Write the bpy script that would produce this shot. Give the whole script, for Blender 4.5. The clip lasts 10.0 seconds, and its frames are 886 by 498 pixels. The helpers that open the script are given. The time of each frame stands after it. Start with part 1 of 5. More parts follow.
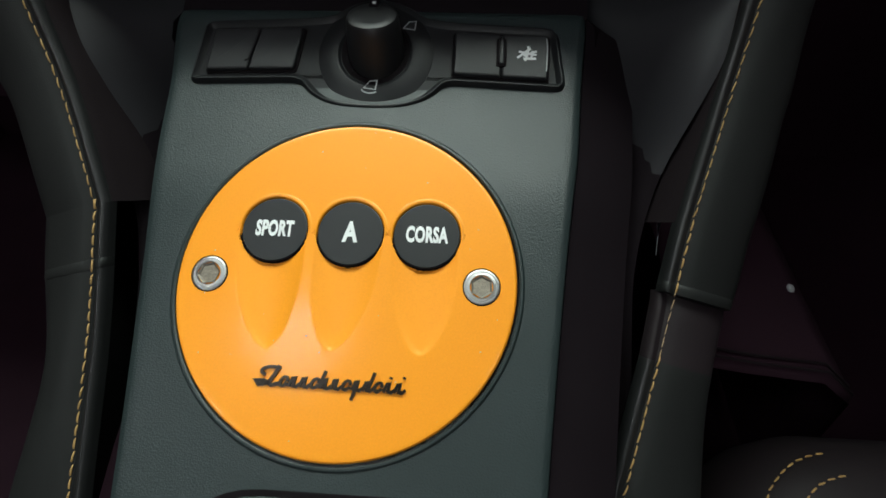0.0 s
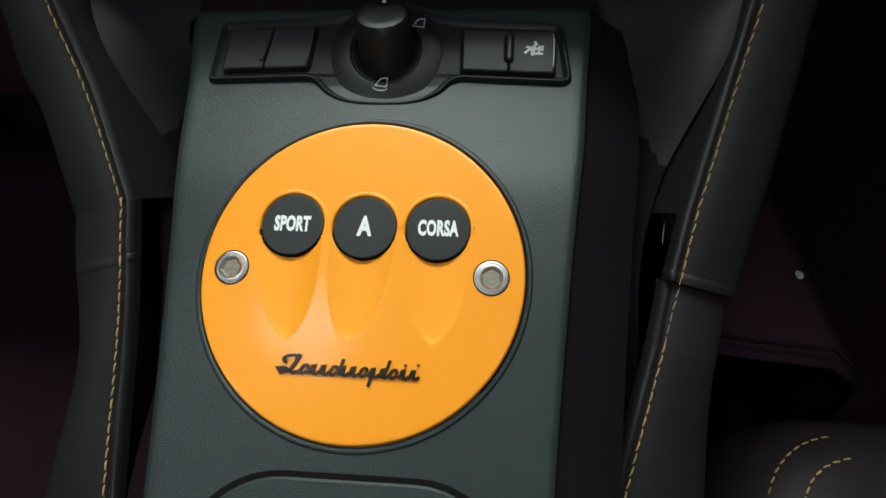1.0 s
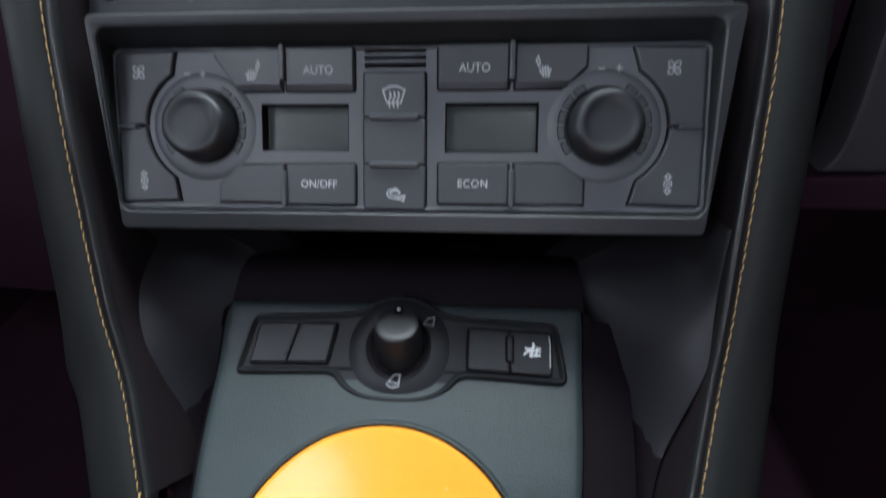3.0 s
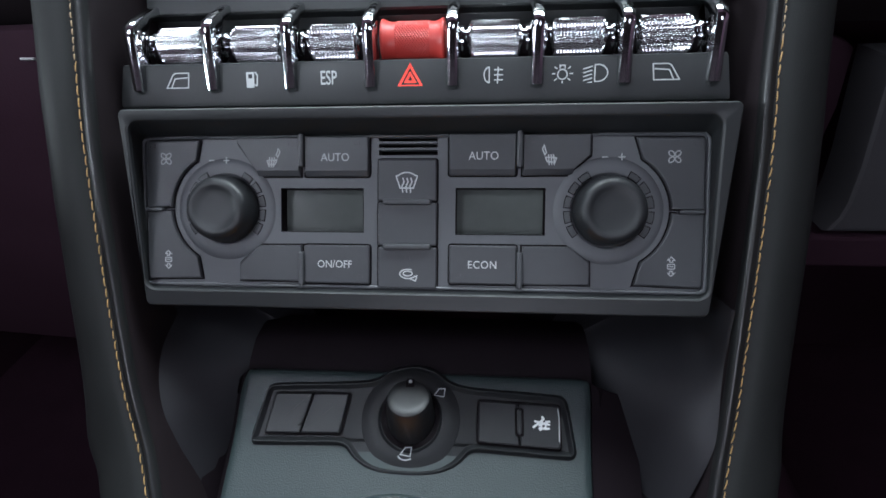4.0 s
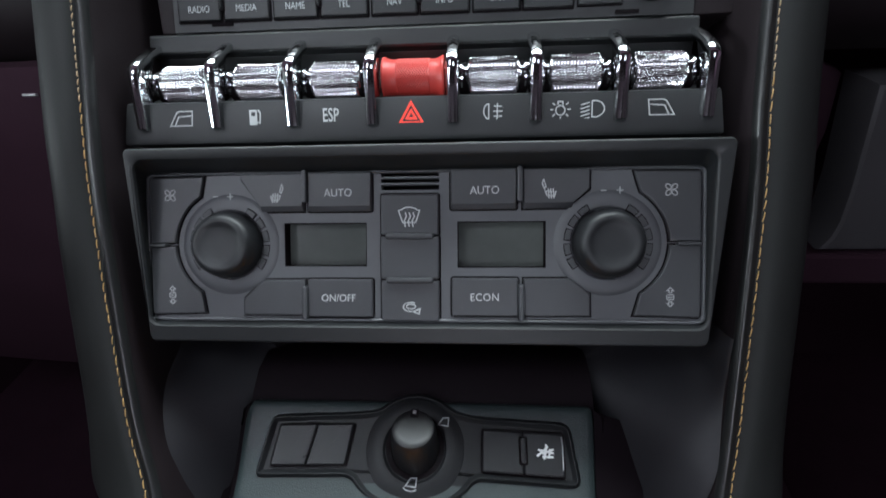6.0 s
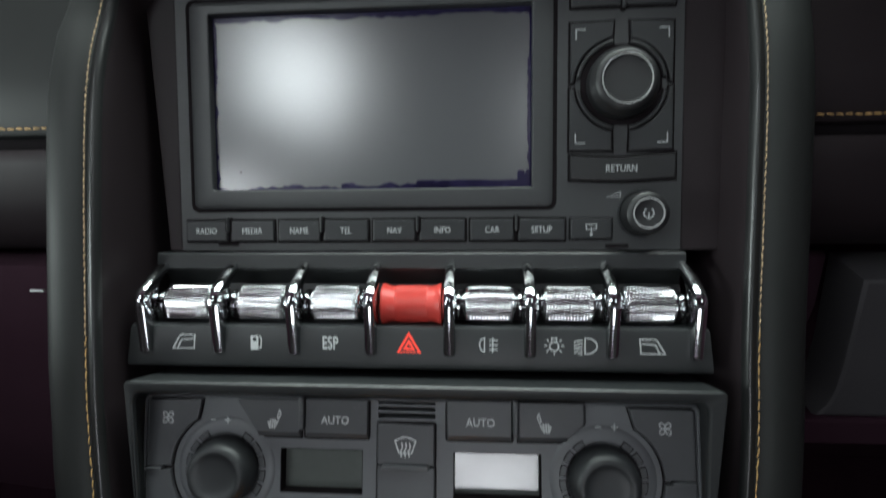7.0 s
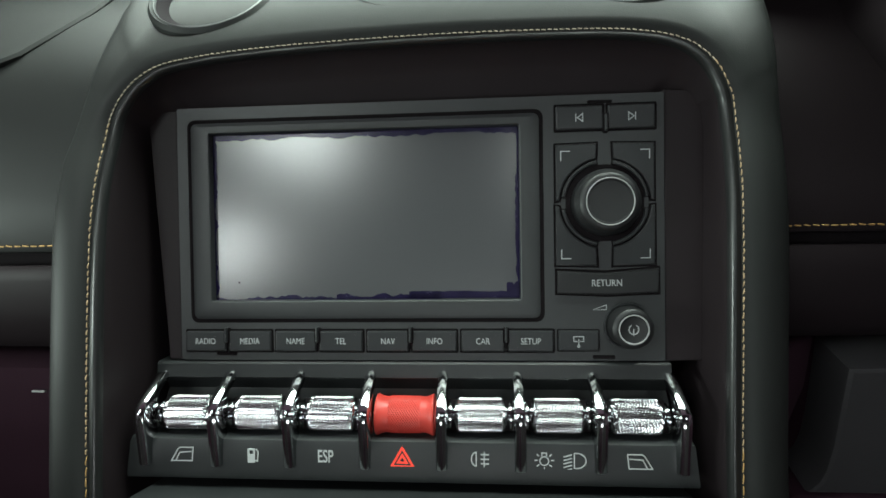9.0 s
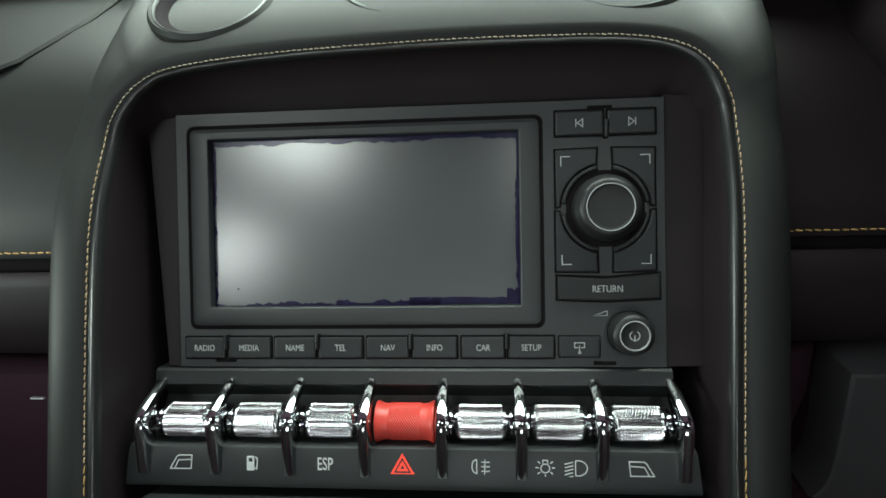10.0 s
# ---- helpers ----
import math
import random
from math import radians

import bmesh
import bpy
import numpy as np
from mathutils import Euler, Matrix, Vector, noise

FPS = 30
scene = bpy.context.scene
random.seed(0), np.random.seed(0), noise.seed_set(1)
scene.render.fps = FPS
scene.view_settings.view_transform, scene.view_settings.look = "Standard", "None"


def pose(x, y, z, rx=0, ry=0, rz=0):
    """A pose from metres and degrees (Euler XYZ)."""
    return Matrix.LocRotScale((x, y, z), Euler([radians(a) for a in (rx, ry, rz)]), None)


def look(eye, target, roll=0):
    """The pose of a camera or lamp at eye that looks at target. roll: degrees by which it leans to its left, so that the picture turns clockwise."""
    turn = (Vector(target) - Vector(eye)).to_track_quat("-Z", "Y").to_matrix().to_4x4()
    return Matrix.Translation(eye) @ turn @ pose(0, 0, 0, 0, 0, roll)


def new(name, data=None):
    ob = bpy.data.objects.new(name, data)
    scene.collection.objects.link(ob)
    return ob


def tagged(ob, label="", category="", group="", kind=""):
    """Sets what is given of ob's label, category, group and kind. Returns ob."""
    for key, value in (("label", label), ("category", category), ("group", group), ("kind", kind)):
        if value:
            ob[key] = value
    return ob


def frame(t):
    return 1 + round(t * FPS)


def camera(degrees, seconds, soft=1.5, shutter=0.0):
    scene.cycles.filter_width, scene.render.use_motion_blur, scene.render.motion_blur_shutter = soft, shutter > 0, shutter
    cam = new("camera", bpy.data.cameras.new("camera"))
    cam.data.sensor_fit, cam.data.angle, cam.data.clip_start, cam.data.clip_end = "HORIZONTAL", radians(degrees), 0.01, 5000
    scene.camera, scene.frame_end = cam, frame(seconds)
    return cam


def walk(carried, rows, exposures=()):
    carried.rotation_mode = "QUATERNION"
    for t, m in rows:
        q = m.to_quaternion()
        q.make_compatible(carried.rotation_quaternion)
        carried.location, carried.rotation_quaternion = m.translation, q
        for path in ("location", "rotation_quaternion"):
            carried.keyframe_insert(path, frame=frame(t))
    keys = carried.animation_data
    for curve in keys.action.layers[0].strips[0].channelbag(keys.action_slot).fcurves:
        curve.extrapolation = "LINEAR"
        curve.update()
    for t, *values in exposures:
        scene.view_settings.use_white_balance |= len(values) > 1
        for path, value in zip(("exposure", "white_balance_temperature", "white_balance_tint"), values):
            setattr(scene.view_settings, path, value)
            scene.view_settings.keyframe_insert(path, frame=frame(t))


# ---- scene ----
# A sports car's centre console in an open-top cabin: a painted mode plate, mirror switches, climate panel, toggles and infotainment unit.
cam = camera(86.0, 10.0, soft=1.6, shutter=0.4)
ROWS = [
    (0.0, 0.0396, -0.0905, 0.5824, 38.52, 0.79, 3.48),
    (0.5, 0.0410, -0.0927, 0.5865, 37.05, 1.82, 3.69),
    (1.0, 0.0398, -0.0932, 0.5884, 37.11, 2.19, 3.77),
    (1.5, 0.0402, -0.0944, 0.5904, 37.24, 2.25, 4.28),
    (2.0, 0.0395, -0.0949, 0.5909, 37.30, 2.02, 4.08),
    (2.2, 0.0380, -0.0884, 0.5990, 38.00, 1.90, 3.80),
    (2.5, 0.0368, -0.0752, 0.6199, 45.00, 2.06, 4.05),
    (2.7, 0.0375, -0.0610, 0.6365, 47.40, 2.30, 4.20),
    (3.0, 0.0348, -0.0500, 0.6543, 50.62, 1.78, 3.72),
    (3.2, 0.0360, -0.0484, 0.6614, 53.57, 2.20, 4.20),
    (4.3, 0.0324, -0.0404, 0.6782, 53.50, 2.35, 4.35),
    (4.5, 0.0322, -0.0408, 0.6781, 53.80, 2.35, 4.38),
    (5.0, 0.0324, -0.0426, 0.6789, 53.86, 2.55, 4.58),
    (5.2, 0.0324, -0.0428, 0.6790, 53.68, 2.48, 4.70),
    (6.3, 0.0300, -0.0292, 0.7009, 54.70, 2.60, 3.05),
    (6.5, 0.0313, -0.0197, 0.7158, 55.22, 2.44, 3.18),
    (6.7, 0.0338, -0.0085, 0.7320, 57.20, 2.45, 3.52),
    (7.0, 0.0317, 0.0024, 0.7565, 59.68, 2.19, 3.46),
    (7.5, 0.0347, 0.0129, 0.7830, 60.93, 2.14, 3.50),
    (8.0, 0.0367, 0.0175, 0.7955, 61.58, 2.46, 3.29),
    (8.5, 0.0361, 0.0188, 0.7980, 61.53, 2.62, 3.21),
    (9.0, 0.0362, 0.0180, 0.7978, 61.71, 2.59, 3.20),
    (9.5, 0.0365, 0.0191, 0.7970, 61.98, 2.64, 3.27),
    (10.0, 0.0364, 0.0195, 0.7988, 62.01, 2.73, 3.18),
]
EXPOSURES = [(0.0, -0.65, 6500, 12), (2.0, -0.65, 6450, 12), (2.5, -0.7, 6200, 16), (3.0, 0.1, 5900, 22), (3.3, 0.2, 5850, 22), (4.5, 0.2, 5900, 22), (5.2, 0.2, 5900, 22), (6.5, -0.12, 6200, 19), (7.5, -0.2, 6400, 11), (10.0, -0.12, 6500, 7)]
walk(cam, [(t, pose(x, y, z, rx, ry, rz)) for t, x, y, z, rx, ry, rz in ROWS], EXPOSURES)

# ---- world and lamps ----
world = bpy.data.worlds.new("pink_fill")
scene.world = world
world.use_nodes = True
air = world.node_tree.nodes["Background"]
# pinkish ambient added to lift and tint the darkest parts
air.inputs[0].default_value, air.inputs[1].default_value = (1.0, 0.66, 0.88, 1), 0.12


def area_lamp(name, spot, target, wide, deep, watts, tint):
    """A rectangular area lamp at spot, turned towards target."""
    data = bpy.data.lights.new(name, "AREA")
    data.shape, data.size, data.size_y, data.energy, data.color = "RECTANGLE", wide, deep, watts, tint
    lamp = new(name, data)
    lamp.matrix_world = look(spot, target)
    return lamp


HUB = Vector((0, 0.19, 0.66))
area_lamp("roof_and_fill_lamp", (-0.290, -0.250, 1.190), HUB, 0.15, 0.15, 1.3, (0.90, 1.0, 0.97))
area_lamp("roof_and_fill_lamp", (-0.467, -0.414, 1.011), HUB, 0.085, 0.085, 0.7, (0.92, 1.0, 0.98))
# unseen fill added at the right to brighten the console and cheek
area_lamp("roof_and_fill_lamp", (0.24, -0.36, 1.20), HUB, 0.15, 0.15, 0.6, (0.92, 1.0, 0.98))
# unseen source behind, mirrored in the climate display; lifts the rear-facing panels
area_lamp("rear_fill_light", (0.090, -0.780, 0.760), HUB, 0.34, 0.16, 2.0, (0.95, 1.0, 1.0))
# unseen light hung above the dash hood to brighten its leather
area_lamp("hood_fill_light", (0.06, 0.48, 1.40), (0.03, 0.24, 0.79), 1.3, 0.44, 38, (0.86, 1.0, 0.91))
# unseen light from the left, added to brighten the upper dashboard
area_lamp("side_fill_light", (-2.2, -0.7, 0.94), (0.0, 0.22, 0.78), 0.6, 0.3, 40, (0.86, 1.0, 0.93))


# ---- materials ----
def material(name, base, rough=0.5, metal=0.0, grain=0.0, size=900.0, mottle=0.12, spread=60.0, coat=0.0, spec=0.5, glow=None, power=0.0, cells=False, rough_var=0.08, gloss=0.3):
    """A procedural surface: base colour mottled at one scale, fine grain in relief at another, and uneven gloss."""
    mat = bpy.data.materials.new(name)
    mat.use_nodes = True
    tree = mat.node_tree
    nodes, links = tree.nodes, tree.links
    bsdf = nodes["Principled BSDF"]
    coords = nodes.new("ShaderNodeTexCoord")
    broad = nodes.new("ShaderNodeTexNoise")
    broad.inputs["Scale"].default_value, broad.inputs["Detail"].default_value = spread, 5
    links.new(coords.outputs["Object"], broad.inputs["Vector"])
    mix = nodes.new("ShaderNodeMix")
    mix.data_type = "RGBA"
    lo = [c * (1 - mottle) for c in base]
    hi = [min(1, c * (1 + mottle)) for c in base]
    mix.inputs[6].default_value, mix.inputs[7].default_value = (*lo, 1), (*hi, 1)
    links.new(broad.outputs["Fac"], mix.inputs[0])
    links.new(mix.outputs[2], bsdf.inputs["Base Color"])
    span = nodes.new("ShaderNodeMapRange")
    span.inputs["To Min"].default_value, span.inputs["To Max"].default_value = max(0.02, rough - rough_var), min(1, rough + rough_var)
    links.new(broad.outputs["Fac"], span.inputs["Value"])
    links.new(span.outputs["Result"], bsdf.inputs["Roughness"])
    bsdf.inputs["Metallic"].default_value = metal
    bsdf.inputs["Specular IOR Level"].default_value = spec
    bsdf.inputs["Coat Weight"].default_value = coat
    bsdf.inputs["Coat Roughness"].default_value = gloss
    if grain:
        fine = nodes.new("ShaderNodeTexVoronoi" if cells else "ShaderNodeTexNoise")
        fine.inputs["Scale"].default_value = size
        links.new(coords.outputs["Object"], fine.inputs["Vector"])
        bump = nodes.new("ShaderNodeBump")
        bump.inputs["Strength"].default_value, bump.inputs["Distance"].default_value = grain, 0.0004
        links.new(fine.outputs["Distance" if cells else "Fac"], bump.inputs["Height"])
        links.new(bump.outputs["Normal"], bsdf.inputs["Normal"])
    if glow:
        bsdf.inputs["Emission Color"].default_value, bsdf.inputs["Emission Strength"].default_value = (*glow, 1), power
    return mat


LEATHER = material("dash_leather", (0.0108, 0.0116, 0.0112), 0.51, grain=0.10, size=1900, cells=True, mottle=0.2, spread=35, spec=0.24, rough_var=0.05)
PIPING = material("polished_leather_edge", (0.0130, 0.0135, 0.0137), 0.33, mottle=0.2, spread=60, spec=0.5, rough_var=0.08)
# also used where shade is put into the colour of wings and joint
LEATHER_DARK = material("niche_and_shade_leather", (0.0150, 0.0108, 0.0125), 0.55, spec=0.22, grain=0.1, size=1900, cells=True, mottle=0.2, spread=35)
CONSOLE = material("console_grain", (0.0200, 0.0300, 0.0306), 0.40, spec=0.45, grain=0.25, size=1700, cells=True, mottle=0.15, spread=25)
SOFT = material("soft_touch_plastic", (0.021, 0.0225, 0.024), 0.47, grain=0.12, size=2600, mottle=0.14, spread=40)
FACE = material("climate_plastic", (0.082, 0.085, 0.092), 0.45, grain=0.10, size=2600, mottle=0.14, spread=40)
FACE_KEY = material("climate_key_plastic", (0.045, 0.047, 0.051), 0.43, grain=0.08, size=2600, mottle=0.14, spread=80)
BUTTON = material("button_plastic", (0.014, 0.015, 0.0165), 0.43, spec=0.4, grain=0.08, size=2600, mottle=0.14, spread=80)
GLOSS = material("knob_plastic", (0.011, 0.011, 0.012), 0.45, spec=0.4, grain=0.05, size=2600, mottle=0.15, spread=80)
# also carries the shade painted on the lower nook moulding
SKIRT = material("skirt_and_shade_plastic", (0.0095, 0.0068, 0.0086), 0.7, mottle=0.2, spread=40, spec=0.05)
MOULD = material("nook_plastic", (0.019, 0.0185, 0.0215), 0.52, grain=0.08, size=2600, mottle=0.14, spread=40, spec=0.35)
RINGLET = material("satin_ring", (0.50, 0.51, 0.51), 0.45, metal=0.7, mottle=0.05, spread=300)
HOLLOW_SHADE = material("hollow_shade", (0.0095, 0.0078, 0.0092), 0.95, spec=0.05, grain=0.5, size=1500, mottle=0.3, spread=60)
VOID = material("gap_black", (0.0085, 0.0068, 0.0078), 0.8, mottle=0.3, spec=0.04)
ORANGE = material("orange_metallic_paint", (0.93, 0.318, 0.012), 0.46, metal=0.1, grain=0.10, size=3500, mottle=0.10, spread=1500, coat=0.4, gloss=0.16, spec=0.30)
CHROME = material("chrome", (0.50, 0.51, 0.52), 0.11, metal=1.0, mottle=0.05, rough_var=0.03)
KNURL = material("knurled_chrome", (0.78, 0.78, 0.79), 0.15, metal=1.0, mottle=0.03, rough_var=0.04)
HOUSING = material("bank_plastic", (0.0145, 0.0160, 0.0170), 0.46, grain=0.10, size=2600, mottle=0.14, spread=40)
STEEL = material("screw_steel", (0.48, 0.48, 0.47), 0.36, metal=1.0, grain=0.2, size=3000, mottle=0.1, spread=400)
RING = material("vent_ring_satin", (0.16, 0.165, 0.165), 0.5, metal=1.0, mottle=0.08, spread=200)
SOCKET = material("socket_rust", (0.24, 0.21, 0.17), 0.5, metal=0.7, grain=0.5, size=1500, mottle=0.5, spread=900)
RED = material("red_rubber", (0.48, 0.040, 0.030), 0.42, grain=0.1, size=2500, mottle=0.1, spread=120)
TRAY = material("tray_plastic", (0.0100, 0.0108, 0.0120), 0.45, grain=0.06, size=2600, mottle=0.14, spread=80, spec=0.3)
PRINT_BRIGHT = material("bright_print", (0.74, 0.76, 0.76), 0.5, mottle=0.05, spread=300)
PRINT = material("white_print", (0.47, 0.49, 0.49), 0.55, mottle=0.06, spread=300)
PRINT_DIM = material("grey_print", (0.36, 0.375, 0.38), 0.55, mottle=0.06, spread=300)
WARN = material("lit_red_print", (0.75, 0.05, 0.03), 0.5, glow=(1.0, 0.06, 0.03), power=0.55)
THREAD = material("orange_thread", (0.42, 0.25, 0.085), 0.65, grain=0.5, size=5000, mottle=0.25, spread=700)
THREAD_MID = material("ochre_thread", (0.37, 0.255, 0.14), 0.65, grain=0.5, size=5000, mottle=0.25, spread=700)
THREAD_PALE = material("sand_thread", (0.36, 0.30, 0.22), 0.65, grain=0.5, size=5000, mottle=0.25, spread=700)
SCREEN = material("matt_screen", (0.056, 0.058, 0.062), 0.245, mottle=0.06, spread=9, spec=1.0, rough_var=0.006, coat=0.5)
FILM = material("purple_film", (0.009, 0.0065, 0.028), 0.25, spec=0.35, mottle=0.5, spread=250)
LCD = material("display_glass", (0.095, 0.105, 0.098), 0.17, mottle=0.2, spread=60, spec=0.8)
EMBLEM = material("dark_chrome_script", (0.035, 0.028, 0.024), 0.34, metal=0.9, mottle=0.3, spread=400)
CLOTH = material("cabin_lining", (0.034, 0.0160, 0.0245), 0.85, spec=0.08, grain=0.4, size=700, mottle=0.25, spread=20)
GREYTRIM = material("grey_lower_trim", (0.052, 0.050, 0.054), 0.55, grain=0.2, size=900, cells=True, mottle=0.15, spread=20)
PAINT_WALL = material("hall_paint", (0.42, 0.44, 0.43), 0.8, grain=0.2, size=60, mottle=0.08, spread=2)
FLOORING = material("hall_floor", (0.20, 0.20, 0.19), 0.45, grain=0.15, size=120, mottle=0.2, spread=3)


# ---- building helpers ----
def face_pose(y, z, elev):
    """A panel's frame: x to the right, y up along the panel, z out of it; elev: degrees by which it faces upwards."""
    return pose(0, y, z, 90 - elev)


M_RADIO = face_pose(0.2156, 0.6996, 27.34)
M_CLIM = pose(0.0021, 0.1232, 0.5669, 90 - 34.03) @ Matrix.Scale(0.937, 4)
M_HOOD = face_pose(0.2437, 0.7898, 60.0)
M_SWITCH, M_PLATE = face_pose(0.0836, 0.4802, 62.49), face_pose(-0.0011, 0.4496, 67.57)


def thing(name, m=None, label="", category="", group="", kind=""):
    ob = new(name)
    ob.empty_display_size = 0.02
    if m is not None:
        ob.matrix_world = m
    return tagged(ob, label, category, group, kind)


def mesh_of(name, bm, mat, smooth=35):
    bmesh.ops.recalc_face_normals(bm, faces=bm.faces)
    data = bpy.data.meshes.new(name)
    bm.to_mesh(data)
    bm.free()
    data.materials.append(mat)
    if smooth:
        for f in data.polygons:
            f.use_smooth = True
        data.set_sharp_from_angle(angle=radians(smooth))
        flat = {k for f in data.polygons if len(f.vertices) > 4 for k in f.edge_keys}
        for e in data.edges:
            if e.key in flat:
                e.use_edge_sharp = True
    return data


def part(name, bm, mat, parent=None, label="", smooth=35):
    """Links bm as one mesh object, under parent where there is one."""
    ob = new(name, mesh_of(name, bm, mat, smooth))
    if parent is not None:
        ob.parent = parent
    return tagged(ob, label)


def rrect(x0, x1, y0, y1, r=0.001, n=4):
    """A rounded rectangle's outline, anticlockwise."""
    r = min(r, (x1 - x0) / 2 - 1e-5, (y1 - y0) / 2 - 1e-5)
    out = []
    for cx, cy, a in ((x1 - r, y1 - r, 0), (x0 + r, y1 - r, 90), (x0 + r, y0 + r, 180), (x1 - r, y0 + r, 270)):
        out += [(cx + r * math.cos(radians(a + 90 * k / n)), cy + r * math.sin(radians(a + 90 * k / n))) for k in range(n + 1)]
    return out


def inset(pts, d):
    """The outline pts (anticlockwise) moved inwards by d."""
    out, n = [], len(pts)
    for i in range(n):
        a, b, c = Vector(pts[i - 1]), Vector(pts[i]), Vector(pts[(i + 1) % n])
        e, f = (b - a), (c - b)
        if e.length < 1e-9 or f.length < 1e-9:
            out.append(tuple(b))
            continue
        e.normalize(), f.normalize()
        m = Vector((-e.y - f.y, e.x + f.x))
        k = m.length_squared / 2
        out.append(tuple(b + m * (d / max(k, 0.35))))
    return out


def loft(bm, rings, closed=True, cap0=False, cap1=False):
    """Skins rings of 3D points with quads."""
    rows = [[bm.verts.new(p) for p in ring] for ring in rings]
    n = len(rows[0])
    for a, b in zip(rows, rows[1:]):
        for i in range(n if closed else n - 1):
            j = (i + 1) % n
            bm.faces.new((a[i], a[j], b[j], b[i]))
    if cap0:
        bm.faces.new(rows[0])
    if cap1:
        bm.faces.new(rows[-1])
    return rows


def slab(bm, pts, z0, z1, bevel=0.0006, dish=0.0):
    """A plate with outline pts from z0 to z1, with a rounded upper edge; dish lowers its middle."""
    rings = [[(x, y, z0) for x, y in pts], [(x, y, z1 - bevel) for x, y in pts]]
    for k in (1, 2):
        a = math.pi / 4 * k
        rings.append([(x, y, z1 - bevel + bevel * math.sin(a)) for x, y in inset(pts, bevel * (1 - math.cos(a)))])
    if dish:
        rings.append([(x, y, z1 - dish) for x, y in inset(pts, bevel * 3)])
    loft(bm, rings, cap0=True, cap1=True)


def box(bm, x0, x1, y0, y1, z0, z1, r=0.0008, bevel=0.0005):
    slab(bm, rrect(x0, x1, y0, y1, r, 3), z0, z1, bevel)


def border(bm, outer, inner, z0, z1, bevel=0.0005):
    """A frame between two outlines of as many points, from z0 to z1."""
    loft(bm, [[(x, y, z0) for x, y in outer], [(x, y, z1 - bevel) for x, y in outer], [(x, y, z1) for x, y in inset(outer, bevel)],
              [(x, y, z1) for x, y in inset(inner, -bevel)], [(x, y, z1 - bevel) for x, y in inner], [(x, y, z0) for x, y in inner]])


def turned(bm, profile, n=48, cx=0.0, cy=0.0, cap0=True, cap1=True):
    """A turned body round z at (cx, cy) from (radius, height) pairs."""
    loft(bm, [[(cx + r * math.cos(2 * math.pi * i / n), cy + r * math.sin(2 * math.pi * i / n), z) for i in range(n)] for r, z in profile], cap0=cap0, cap1=cap1)


def stroke(bm, pts, wide, z, closed=False, high=0.00012):
    """A printed line along 2D points, mitred at its bends."""
    pts = [Vector(p) for p in pts]
    n = len(pts)
    left, right = [], []
    for i in range(n):
        a = pts[i - 1] if i or closed else None
        c = pts[(i + 1) % n] if i < n - 1 or closed else None
        d0 = (pts[i] - a).normalized() if a is not None else None
        d1 = (c - pts[i]).normalized() if c is not None else None
        d0, d1 = d0 or d1, d1 or d0
        m = Vector((-d0.y - d1.y, d0.x + d1.x))
        m *= wide / max(m.length_squared, 0.6)
        left.append(pts[i] + m), right.append(pts[i] - m)
    top = [(bm.verts.new((*p, z + high)), bm.verts.new((*q, z + high))) for p, q in zip(left, right)]
    low = [(bm.verts.new((*p, z)), bm.verts.new((*q, z))) for p, q in zip(left, right)]
    for i in range(n if closed else n - 1):
        j = (i + 1) % n
        bm.faces.new((top[i][0], top[j][0], top[j][1], top[i][1]))
        bm.faces.new((low[i][0], low[j][0], top[j][0], top[i][0]))
        bm.faces.new((low[i][1], low[j][1], top[j][1], top[i][1]))


def arc(cx, cy, r, a0, a1, n=12, ry=None):
    return [(cx + r * math.cos(radians(a0 + (a1 - a0) * k / n)), cy + (ry or r) * math.sin(radians(a0 + (a1 - a0) * k / n))) for k in range(n + 1)]


def lettering(text, x, y, z, high, parent, mat, wide=1.0, bold=0.0, spacing=1.0, turn=0.0):
    """Words in the built-in font, centred on (x, y), capitals high metres tall."""
    data = bpy.data.curves.new("lettering", "FONT")
    data.body, data.size, data.align_x, data.align_y = text, high / 0.70, "CENTER", "CENTER"
    data.extrude, data.offset, data.space_character, data.resolution_u = 0.00006, bold, spacing, 3
    temp = bpy.data.objects.new("lettering", data)
    scene.collection.objects.link(temp)
    made = bpy.data.meshes.new_from_object(temp.evaluated_get(bpy.context.evaluated_depsgraph_get()))
    bpy.data.objects.remove(temp)
    made.transform(pose(x, y, z, 0, 0, turn) @ Matrix.Diagonal((wide, 1, 1, 1)))
    made.materials.clear()
    made.materials.append(mat)
    ob = new("lettering", made)
    ob.parent = parent
    return ob


def smooth_path(nodes, per=8):
    """A Catmull-Rom line through nodes."""
    p = [Vector(q) for q in nodes]
    p = [2 * p[0] - p[1]] + p + [2 * p[-1] - p[-2]]
    out = []
    for i in range(1, len(p) - 2):
        for k in range(per):
            t = k / per
            out.append(0.5 * (2 * p[i] + (p[i + 1] - p[i - 1]) * t + (2 * p[i - 1] - 5 * p[i] + 4 * p[i + 1] - p[i + 2]) * t * t
                              + (3 * p[i] - p[i - 1] - 3 * p[i + 1] + p[i + 2]) * t ** 3))
    return out + [p[-2]]


def even(path, step):
    """Points and directions at even steps along a line."""
    out, carry = [], 0.0
    for a, b in zip(path, path[1:]):
        d = (b - a).length
        while carry < d:
            out.append((a.lerp(b, carry / d), (b - a).normalized()))
            carry += step
        carry -= d
    return out


def ease(a, b, x):
    t = min(1, max(0, (x - a) / (b - a)))
    return t * t * (3 - 2 * t)


